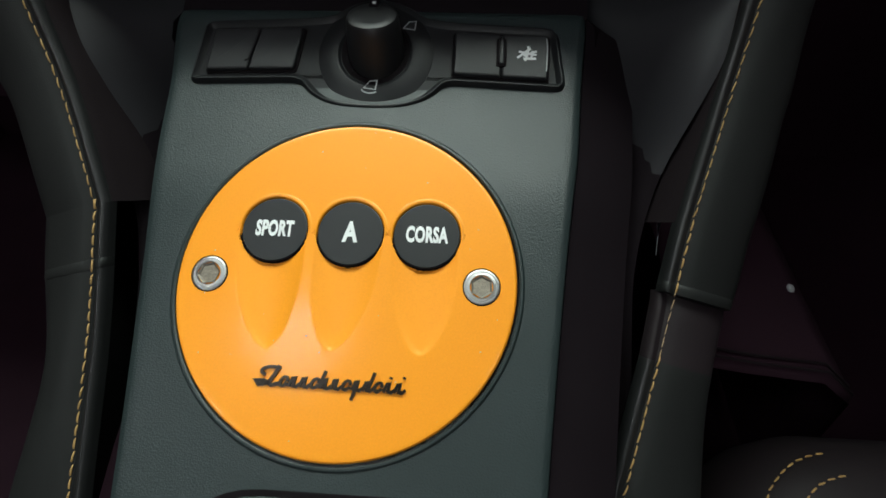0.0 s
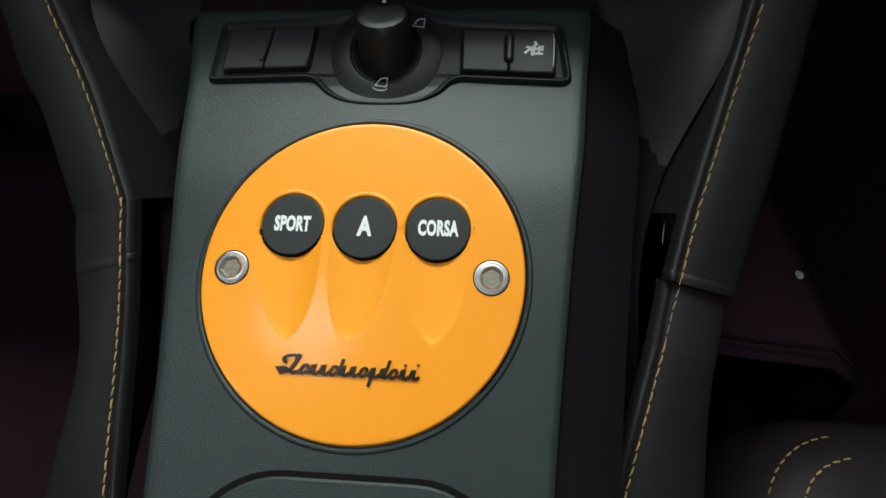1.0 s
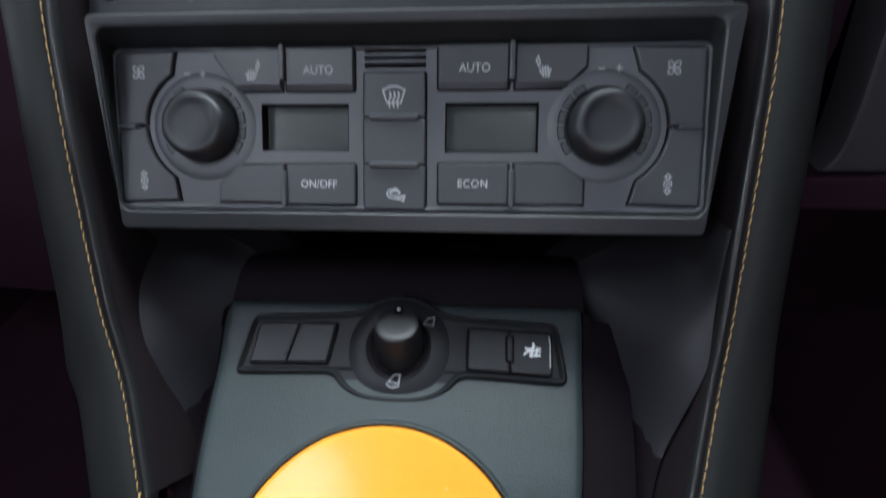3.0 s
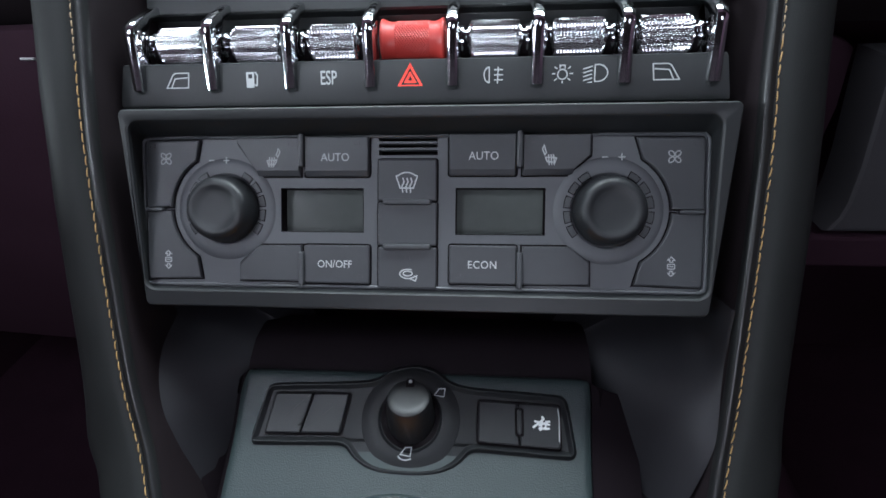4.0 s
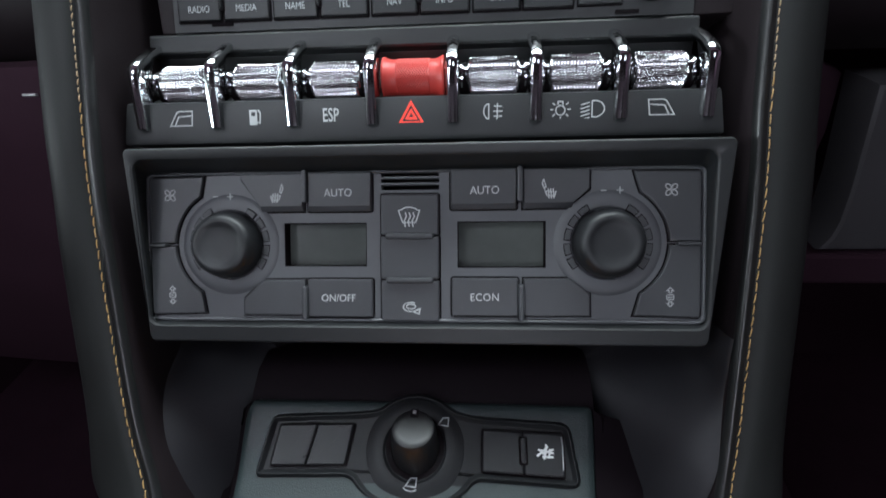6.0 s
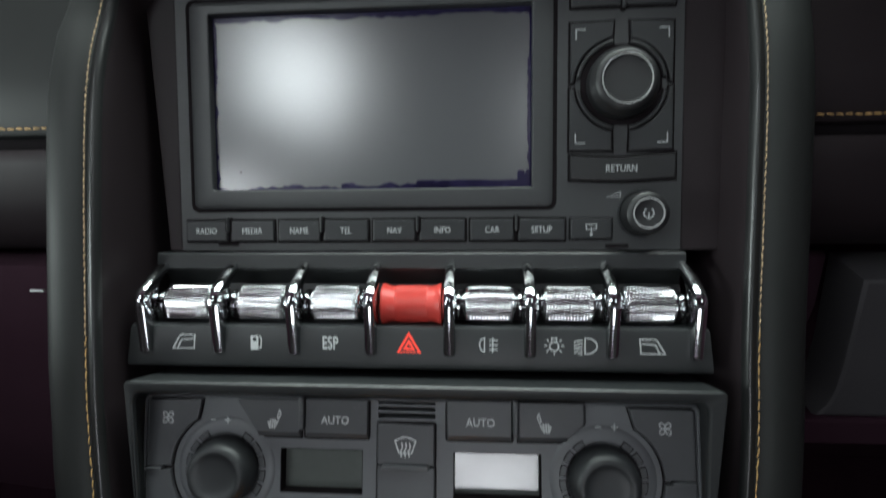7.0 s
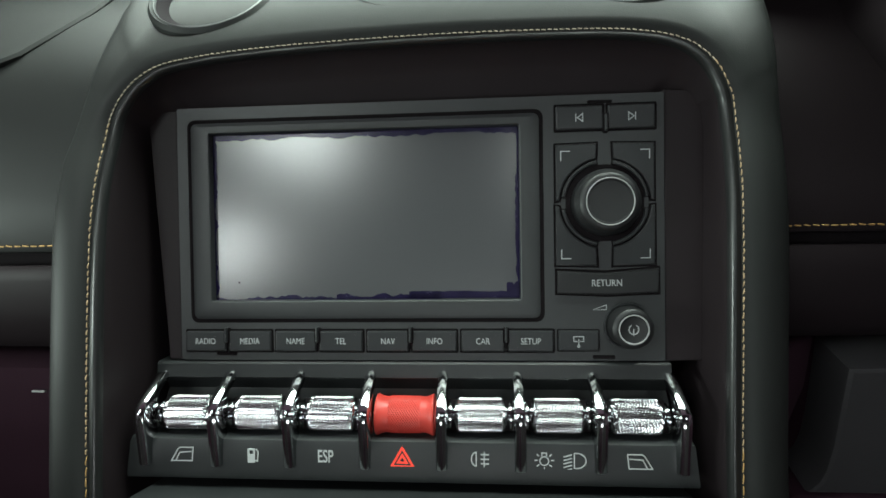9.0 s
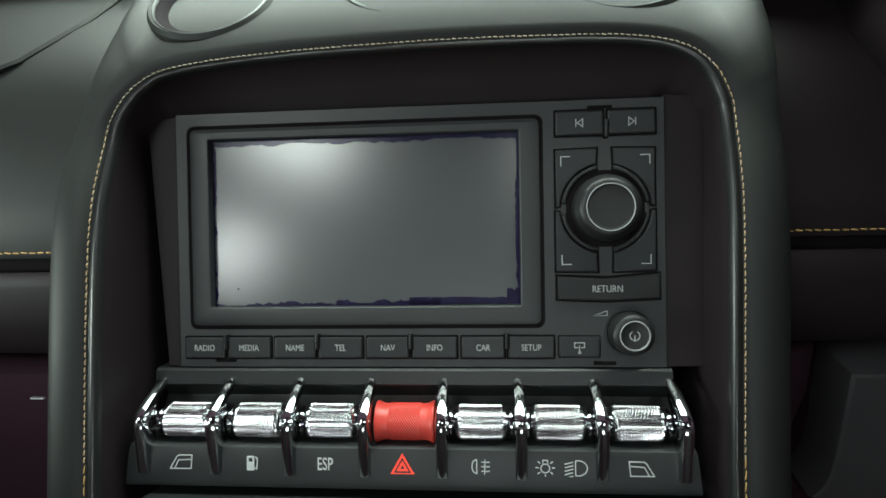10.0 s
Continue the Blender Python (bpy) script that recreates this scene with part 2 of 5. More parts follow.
def stitches(path, up, step, length, r, name, mat, parent, label):
    """A row of slanted thread stitches lying on a leather edge, as one part."""
    bm = bmesh.new()
    rnd = random.Random(7)
    for k, (p, d) in enumerate(even(path, step)):
        n = up(p, d)
        side = d.cross(n).normalized()
        q = d * (length / 2) + side * (length * (0.05 + rnd.uniform(-0.05, 0.05)))
        m = p + n * (r * 0.55) + side * rnd.uniform(-0.0001, 0.0001)
        rows = []
        for f, s, h in ((-1, 0.35, -0.9), (-0.7, 0.9, 0), (0, 1.0, 0.35), (0.7, 0.9, 0), (1, 0.35, -0.9)):
            c = m + q * f + n * (r * h)
            rows.append([c + side * (r * s * math.cos(a)) + n * (r * s * math.sin(a)) for a in (0, 1.05, 2.09, 3.14, 4.19, 5.24)])
        loft(bm, rows, cap0=True, cap1=True)
    ob = part(name, bm, mat, parent, label, smooth=60)
    return tagged(ob, kind="stuff")


# ---- the leather arch with its rails ----
def arch_nodes():
    """The stitched edge: up the left rail, over the infotainment unit and down the right rail."""
    low_left = [(-0.1042, 0.0289, 0.4515), (-0.1164, 0.0607, 0.4823), (-0.1258, 0.0831, 0.5147), (-0.1325, 0.1240, 0.5870), (-0.1322, 0.1471, 0.6314), (-0.1315, 0.1953, 0.7148)]
    low_right = [(0.1216, 0.0295, 0.4506), (0.1326, 0.0639, 0.4791), (0.1387, 0.0888, 0.5108), (0.1425, 0.1300, 0.5850), (0.1418, 0.1527, 0.6288), (0.1430, 0.1980, 0.7135)]
    bow = [(-0.1300, 0.046), (-0.1240, 0.061), (-0.1140, 0.0715), (-0.0980, 0.0780), (-0.055, 0.0825), (0.015, 0.0848), (0.075, 0.0845), (0.105, 0.0828), (0.1230, 0.0785), (0.1340, 0.0705), (0.1405, 0.0590), (0.1430, 0.046)]
    over = [tuple(M_RADIO @ Vector((u, v, 0.0165))) for u, v in bow]
    return low_left + over + low_right[::-1]


ARCH = smooth_path(arch_nodes(), 10)
VIEW = Vector((0, -0.87, 0.49))


def proud(p, d):
    return (VIEW - d * VIEW.dot(d)).normalized()


def arch_rows(section):
    """Rings of a section (outward, proud) carried along the arch; section takes how level the edge runs there."""
    rows = []
    for i, p in enumerate(ARCH):
        d = (ARCH[min(i + 1, len(ARCH) - 1)] - ARCH[max(i - 1, 0)]).normalized()
        n = proud(p, d)
        out = n.cross(d)
        v = (p.z - 0.6996) * 0.888 + (p.y - 0.2156) * 0.459 + 0.018 * max(0.0, out.z)
        limit = 0.1640 if out.x > 0 else -0.1535 + 0.30 * max(0.0, min(v, 0.13) - 0.032)
        room = (limit - p.x) / out.x if abs(out.x) > 0.05 else 1.0
        row = [p + out * a + n * b for a, b in section(abs(d.x), max(room, 0.018))]
        rows.append(row)
    return rows


def hood_section(level, room, base=0.021):
    wide = min(base + 0.105 * level ** 2, room)
    fall = 0.65 * level ** 2
    k = 0.74 - 0.26 * level ** 2
    out = [(a * k, b) for a, b in ((-0.0062, -0.0060), (-0.0062, -0.0028), (-0.0055, -0.0010), (-0.0042, -0.0002), (-0.0028, -0.0002), (-0.0016, -0.0009), (-0.0004, -0.0010))] + [(0.0008, -0.0004), (0.0024, 0.0006), (0.0050, 0.0012)]
    for f, side in ((0.35, 0.0016), (0.5, 0.0015), (0.65, 0.0010), (0.78, 0.0001), (0.87, -0.0014), (0.94, -0.0040), (0.99, -0.0090), (1.01, -0.0160), (1.03, -0.030), (1.06, -0.060)):
        a = wide * f
        roll = max(0.0, a - 0.0030)
        out.append((a, side * (1 - level ** 2) + 0.0012 * level ** 2 - fall * roll * roll / (roll + 0.0025)))
    return out


def liner_section(level, room):
    reach = 0.0005 + 0.0275 * level ** 2
    edge = -0.0060 * (0.74 - 0.26 * level ** 2)
    return [(edge, -0.0030), (edge - 0.0004, -0.0050), (edge - 0.0004 - 0.05 * reach, -0.0100), (edge - 0.0004 - 0.28 * reach, -0.0170), (edge - 0.0004 - 0.6 * reach, -0.0240), (edge - 0.0004 - reach, -0.034), (edge - 0.0006 - reach, -0.060)]


def dashboard():
    dash = thing("dashboard_hood", None, "black leather dashboard hood with rails, stitched in sand and orange thread", "dashboard")
    bm = bmesh.new()
    rows = arch_rows(hood_section)
    loft(bm, [row[6:] for row in rows], closed=False)
    part("hood_leather", bm, LEATHER, dash, smooth=50)
    bm = bmesh.new()
    loft(bm, [row[:7] for row in rows], closed=False)
    part("piping", bm, PIPING, dash, "rolled leather edge, polished by wear", smooth=60)
    bm = bmesh.new()
    loft(bm, arch_rows(liner_section), closed=False)
    part("niche_lining", bm, LEATHER_DARK, dash, "near-black leather lining of the niche", smooth=50)
    n = len(ARCH)
    a, b = int(n * 0.27), int(n * 0.66)
    runs = ((0, 40, 0.0047, "orange"), (40, a, 0.0032, "ochre"), (a, b, 0.0025, "sand"), (b, n - 41, 0.0032, "ochre"), (n - 41, n, 0.0047, "orange"))
    for lo, hi, step, tint in runs:
        stitches(ARCH[lo:hi + 1], proud, step, step * (0.84 if tint == "orange" else 0.76), 0.00027, "top_stitching" if tint == "sand" else "side_stitching", {"sand": THREAD_PALE, "ochre": THREAD_MID, "orange": THREAD}[tint], dash, f"{tint} thread stitches")
    return dash


dashboard()


def wing(side):
    """The dashboard beside the hood: a padded upper panel, a seam with stitches, a lower panel and a dark underside."""
    s = side
    ob = thing("dashboard_wing", M_RADIO, "black leather dashboard wing with a stitched cross seam" if s < 0 else "black leather dashboard wing, shade put into a purplish leather", "dashboard", "dashboard wings")
    base = 0.0118 if s < 0 else -0.0150
    seam = -0.0075 if s < 0 else -0.0030

    def rows(profile, x0, x1, bulge):
        out = []
        for k in range(13):
            f = k / 12
            x = x0 + (x1 - x0) * f
            out.append([(s * (x - ((0.018 * ease(0.02, 0.05, v) + 0.012 * ease(0.088, 0.10, v)) * (1 - f) if s < 0 else 0)), v, base + w - bulge * f * f) for v, w in profile])
        return out

    upper = [(seam + 0.0005, -0.010), (seam + 0.0015, -0.0015), (seam + 0.004, 0.0), (0.02, 0.0015), (0.05, 0.001), (0.072, -0.002), (0.09, -0.009), (0.11, -0.021), (0.14, -0.041), (0.17, -0.062), (0.22, -0.10)]
    lower = [(seam - 0.0042, -0.010), (seam - 0.0050, -0.0015), (seam - 0.0072, 0.0), (-0.02, -0.001), (-0.035, -0.005), (-0.048, -0.013), (-0.056, -0.024), (-0.060, -0.05)]
    knee = [(-0.062, -0.055), (-0.064, -0.030), (-0.068, -0.026), (-0.10, -0.034), (-0.15, -0.060), (-0.22, -0.12), (-0.30, -0.2)]
    for name, prof in (("upper_panel", upper), ("lower_panel", lower), ("knee_panel", knee)):
        bm = bmesh.new()
        loft(bm, rows(prof, 0.148, 0.245 if s > 0 and name == "knee_panel" else 0.60, 0.05), closed=False)
        # right wing and lower panels: shade put into a purplish, duller leather
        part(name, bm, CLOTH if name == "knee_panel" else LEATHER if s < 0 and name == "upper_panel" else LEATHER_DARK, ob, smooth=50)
    bm = bmesh.new()
    loft(bm, rows([(seam + 0.002, -0.0065), (seam - 0.006, -0.0065)], 0.148, 0.60, 0.05), closed=False)
    part("seam_gap", bm, VOID, ob)
    if s < 0:
        bm = bmesh.new()
        slab(bm, [(-0.50, 0.19), (-0.50, 0.070), (-0.26, 0.072), (-0.215, 0.075), (-0.196, 0.0815), (-0.183, 0.0885), (-0.172, 0.1010), (-0.158, 0.1170), (-0.146, 0.140), (-0.140, 0.19)], -0.10, 0.0112, 0.0030)
        for p in bm.verts:
            p.co.z -= 0.62 * max(0.0, p.co.y - 0.078)
        part("airbag_cover", bm, LEATHER, ob, "raised padded cover")
        bm = bmesh.new()
        box(bm, -0.2029, -0.1954, -0.0811 - 0.0006, -0.0811 + 0.0006, -0.040, -0.0165, 0.0003, 0.0002)
        part("trim_pin", bm, RINGLET, ob, "short chrome bar")
    line = [Vector((s * (0.150 + 0.30 * k / 40), seam + 0.0042, base + 0.0002 - 0.05 * ((0.002 + 0.30 * k / 40) / 0.452) ** 2)) for k in range(41)]
    stitches(line, lambda p, d: Vector((0, 0, 1)), 0.0042, 0.0032, 0.0004, "stitching", THREAD, ob, "orange thread stitches")
    return ob


wing(-1)
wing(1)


def lower_trim(side):
    """The leather tunnel trim below the joint of the rail, with its stitched edge."""
    if side < 0:
        line = [(-0.1042, 0.0289, 0.4515), (-0.1037, -0.0112, 0.4218), (-0.1026, -0.0610, 0.3917), (-0.1005, -0.1107, 0.3611), (-0.098, -0.16, 0.331)]
    else:
        line = [(0.1216, 0.0295, 0.4506), (0.1111, -0.0102, 0.4203), (0.0961, -0.0596, 0.3894), (0.0812, -0.1091, 0.3586), (0.066, -0.16, 0.327)]
    path = smooth_path(line, 10)
    ob = thing("tunnel_trim", None, "black leather tunnel trim with a stitched edge in orange thread", "trim", "tunnel trims")

    fold, start = 5, (5 if side < 0 else 10)
    end = arch_rows(hood_section)[0 if side < 0 else -1]

    def ring(i):
        p = path[i]
        d = (path[min(i + 1, len(path) - 1)] - path[max(i - 1, 0)]).normalized()
        n = proud(p, d)
        o = (d.cross(n) if d.cross(n).x * side > 0 else n.cross(d)).normalized()
        wide = 0.021 + (0.026 * ease(4, 32, i) if side > 0 else 0.018 * ease(9, 30, i) - 0.003 * ease(0, 6, i))
        flat = [p + o * a + n * b for a, b in hood_section(0.0, 1.0, wide)]
        sunk = 0.0030 * (start - i) / (start - fold) if fold < i < start else 0.0
        return [(a + p - path[0]).lerp(b, ease(2, 16, i)) - n * sunk for a, b in zip(end, flat)]

    # right side, below the fold: shade put into duller leather and thinner thread
    for name, lo, hi, mat, words in (("rail_end", 0, fold, LEATHER, ""), ("joint_shade", fold, start, LEATHER_DARK, "sunken stretch under the rail's end, shade put into its leather"), ("trim_leather", start, len(path) - 1, LEATHER, "")):
        if lo == hi:
            continue
        rows = [ring(i) for i in range(lo, hi + 1)]
        if name == "joint_shade":
            rows[0] = [p.lerp(q, 0.25) - proud(path[fold], (path[fold + 1] - path[fold]).normalized()) * 0.0032 for p, q in zip(rows[0], rows[1])]
        bm = bmesh.new()
        loft(bm, [row[6:] for row in rows], closed=False)
        part(name, bm, mat, ob, words, smooth=50)
        bm = bmesh.new()
        loft(bm, [row[:7] for row in rows], closed=False)
        part("piping", bm, LEATHER_DARK if name == "joint_shade" else PIPING, ob, "" if name == "joint_shade" else "rolled leather edge, polished by wear", smooth=60)
        if name == "joint_shade":
            stitches(path[lo:hi + 1], lambda p, d: proud(p, d) * 0.2, 0.0047, 0.0038, 0.0002, "joint_stitching", THREAD_MID, ob, "thin sunken thread stitches")
        else:
            stitches(path[lo:hi + 1], proud, 0.0047, 0.0040, 0.00036, "stitching", THREAD, ob, "orange thread stitches")
    bm = bmesh.new()
    d = (path[fold] - path[fold + 1]).normalized()
    n = proud(path[fold], d)
    loft(bm, [[p + d * a + n * b for p in ring(fold)] for a, b in ((-0.0013, -0.0012), (-0.0008, 0.0002), (0.0006, 0.0004), (0.0030, 0.0001), (0.0036, -0.0008))], closed=False)
    part("joint_fold", bm, LEATHER, ob, "creased fold where rail and trim meet", smooth=50)
    if side > 0:
        bm = bmesh.new()
        a, b = Vector((0.1250, 0.0567, 0.4231)), Vector((0.1168, 0.0329, 0.4284))
        loft(bm, [[a.lerp(b, f) + Vector((r * math.cos(k), 0.3 * r * math.sin(k), r * math.sin(k))) for k in (0, 1.26, 2.51, 3.77, 5.03)] for f, r in ((-0.05, 0.0003), (0.0, 0.0011), (0.15, 0.0009), (0.3, 0.0003), (0.6, 0.00035), (0.75, 0.0002), (1.0, 0.00015))], cap0=True, cap1=True)
        part("scuff", bm, PRINT_DIM, ob, "pale scuff on the rail's inner side", smooth=60)


lower_trim(-1)
lower_trim(1)


# ---- the hollow under the climate panel ----
def storage_nook():
    ob = thing("storage_nook", None, "dark grey moulded surround with a deep black storage hollow", "storage tray")
    line = smooth_path([(0, 0.1330, 0.5300), (0, 0.1260, 0.5100), (0, 0.1090, 0.4860), (0, 0.0760, 0.4520), (0, 0.0310, 0.4180), (0, -0.0400, 0.3720), (0, -0.120, 0.318)], 16)
    cheeks, hollow = {-1: [], 1: []}, []
    for p in line:
        half = 0.131 - 0.027 * ease(0.50, 0.42, p.z)
        edge = 0.121 - 0.047 * ease(0.512, 0.484, p.z)
        for s in (-1, 1):
            row = []
            for k in range(25):
                f = k / 24
                rim, lip = ease(0.7, 0, f), ease(0.3, 1, f)
                low = ease(0.482, 0.446, p.z)
                row.append((0.004 + s * (half + (edge - half) * f), p.y + 0.026 * lip ** 2 - 0.027 * rim ** 1.4 + 0.010 * low, p.z + 0.008 * rim - 0.002 * lip - 0.012 * low))
            cheeks[s].append(row)
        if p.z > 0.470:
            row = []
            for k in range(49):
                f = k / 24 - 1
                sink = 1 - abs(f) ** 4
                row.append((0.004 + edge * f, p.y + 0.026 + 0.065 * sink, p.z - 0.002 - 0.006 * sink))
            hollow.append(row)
    for s in (-1, 1):
        bm = bmesh.new()
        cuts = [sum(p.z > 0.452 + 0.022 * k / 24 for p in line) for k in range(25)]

        def at(k, u):
            i = min(int(u), len(line) - 2)
            return Vector(cheeks[s][i][k]).lerp(Vector(cheeks[s][i + 1][k]), u - i)

        loft(bm, [[at(k, cuts[k] * j / 50) for k in range(25)] for j in range(51)], closed=False)
        part("moulding", bm, MOULD, ob, smooth=60)
        # same surface below the cut, its shade put into near-black SKIRT
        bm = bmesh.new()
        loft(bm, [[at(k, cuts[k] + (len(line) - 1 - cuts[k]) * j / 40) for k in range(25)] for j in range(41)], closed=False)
        part("shaded_moulding", bm, SKIRT, ob, "lower end of the moulding, shade put into its near-black", smooth=60)
    for a, b in ((0, 2), (46, 48)):
        bm = bmesh.new()
        loft(bm, [row[a:b + 1] for row in hollow], closed=False)
        part("moulding_return", bm, MOULD, ob, smooth=60)
    # the hollow's shade is put into a near-black lining
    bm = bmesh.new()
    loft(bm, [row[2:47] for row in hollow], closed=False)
    part("hollow", bm, HOLLOW_SHADE, ob, "lining of the hollow, shade put into its near-black", smooth=60)
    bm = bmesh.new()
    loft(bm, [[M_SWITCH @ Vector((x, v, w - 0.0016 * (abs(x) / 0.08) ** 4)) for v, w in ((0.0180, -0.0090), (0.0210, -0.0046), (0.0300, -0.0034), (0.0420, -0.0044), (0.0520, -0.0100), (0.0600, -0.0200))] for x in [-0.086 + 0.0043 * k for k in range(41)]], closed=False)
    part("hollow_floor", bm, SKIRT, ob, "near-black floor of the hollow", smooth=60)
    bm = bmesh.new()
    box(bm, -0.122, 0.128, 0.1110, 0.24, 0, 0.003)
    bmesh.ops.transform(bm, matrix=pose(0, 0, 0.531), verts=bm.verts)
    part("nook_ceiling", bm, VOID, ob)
    return ob


storage_nook()


# ---- the console panel ----
PLATE_AT = (-0.0012, 0.0013)


def console_line():
    """The panel's middle line from under the climate unit down to its rear end."""
    sw = [M_SWITCH @ Vector((0, v, w)) for v, w in ((0.0262, -0.0120), (0.0260, -0.0060), (0.0254, -0.0028), (0.0236, -0.0016), (0.0200, -0.0012), (0.012, -0.0012), (-0.006, -0.0012))]
    pl = [M_PLATE @ Vector((0, v, w)) for v, w in ((0.056, -0.0042), (0.035, -0.0026), (0.010, -0.0024), (-0.020, -0.0024), (-0.050, -0.0024), (-0.080, -0.0026), (-0.110, -0.0040), (-0.150, -0.009))]
    return smooth_path(sw + pl, 14)


def console():
    ob = thing("centre_console", None, "dark grey grained console panel with rounded edges", "console")
    line = console_line()
    hub = M_PLATE @ Vector((*PLATE_AT, 0))
    bm = bmesh.new()
    rings, skirts = [], {-1: [], 1: []}
    flat = [q / 30 for q in range(-29, 30)]
    for i, p in enumerate(line):
        d = (line[min(i + 1, len(line) - 1)] - line[max(i - 1, 0)]).normalized()
        n = Vector((0, d.z, -d.y))
        n = n if n.z > 0 else -n
        f = i / (len(line) - 1)
        half = 0.0835 - 0.020 * ease(0.30, 1.0, f)
        swell = 0.0018 * ease(0.10, 0.45, f)
        edge = ((1.035, -0.040), (1.022, -0.010), (1.016, -0.0045), (1.009, -0.0018), (0.998, -0.0005))
        row = [p + Vector((-(half + swell) * a, 0, 0)) + n * b for a, b in edge]
        for a in flat:
            q = p + Vector(((half + swell if a < 0 else half) * a, 0, 0)) + n * (0.0003 * (1 - a * a))
            sunk = ease(0.0572, 0.0550, (q - hub).length)
            row.append(q - n * (0.010 * sunk))
        row += [p + Vector((half * a, 0, 0)) + n * b for a, b in edge[::-1]]
        rings.append(row)
        g = ease(0.10, 0.42, f)
        for s in (-1, 1):
            skirts[s].append([p + Vector((s * ((half + (swell if s < 0 else 0)) * 1.018 + a * (0.004 + (0.020 if s > 0 else 0.004) * g)), 0, 0)) + n * (b * (0.3 + 0.7 * g)) for a, b in ((0, -0.004), (0.2, -0.006), (0.6, -0.010), (1.0, -0.016), (1.05, -0.040))])
    loft(bm, rings, closed=False)
    part("panel", bm, CONSOLE, ob, smooth=50)
    for s in (-1, 1):
        bm = bmesh.new()
        loft(bm, skirts[s], closed=False)
        part("side_skirt", bm, SKIRT, ob, "black plastic side skirt", smooth=50)
    bm = bmesh.new()
    border(bm, rrect(-0.0535, 0.0555, -0.149, -0.0670, 0.033, 10), rrect(-0.043, 0.045, -0.140, -0.0780, 0.026, 10), -0.012, -0.0012, 0.0012)
    bmesh.ops.transform(bm, matrix=M_PLATE, verts=bm.verts)
    lid = part("lid", bm, CONSOLE, ob, "rounded grained lid rim")
    bm = bmesh.new()
    slab(bm, rrect(-0.055, 0.057, -0.150, -0.0655, 0.034, 10), -0.012, -0.0019, 0.0004)
    bmesh.ops.transform(bm, matrix=M_PLATE, verts=bm.verts)
    part("gap", bm, VOID, lid)
    bm = bmesh.new()
    slab(bm, rrect(-0.0435, 0.0455, -0.1405, -0.0775, 0.026, 10), -0.012, -0.0040, 0.0008)
    bmesh.ops.transform(bm, matrix=M_PLATE, verts=bm.verts)
    part("insert", bm, GLOSS, lid, "near-black insert")


console()


# ---- the mode plate ----
SCOOPS = ((-0.0283, 0.0182, -0.0252), (-0.0012, 0.0178, -0.0035), (0.0257, 0.0178, 0.0258))


def plate_height(u, v):
    h = 0.0
    for bx, by, tip in SCOOPS:
        if math.hypot(u - bx, v - by) < (0.0127 if v - by > -0.0010 else 0.0119):
            return -0.0045
        s = (by - v) / (by + 0.0228)
        if 0 <= s < 1:
            mid = bx + (tip - bx) * s * s
            half = 0.0118 * (1 - s ** 2.6) ** 0.62
            q = (u - mid) / max(half, 1e-5)
            if abs(q) < 1:
                h = min(h, -0.0023 * (1 - s) ** 0.6 * (1 - q * q) - 0.0002 * (1 - q ** 4))
    return h


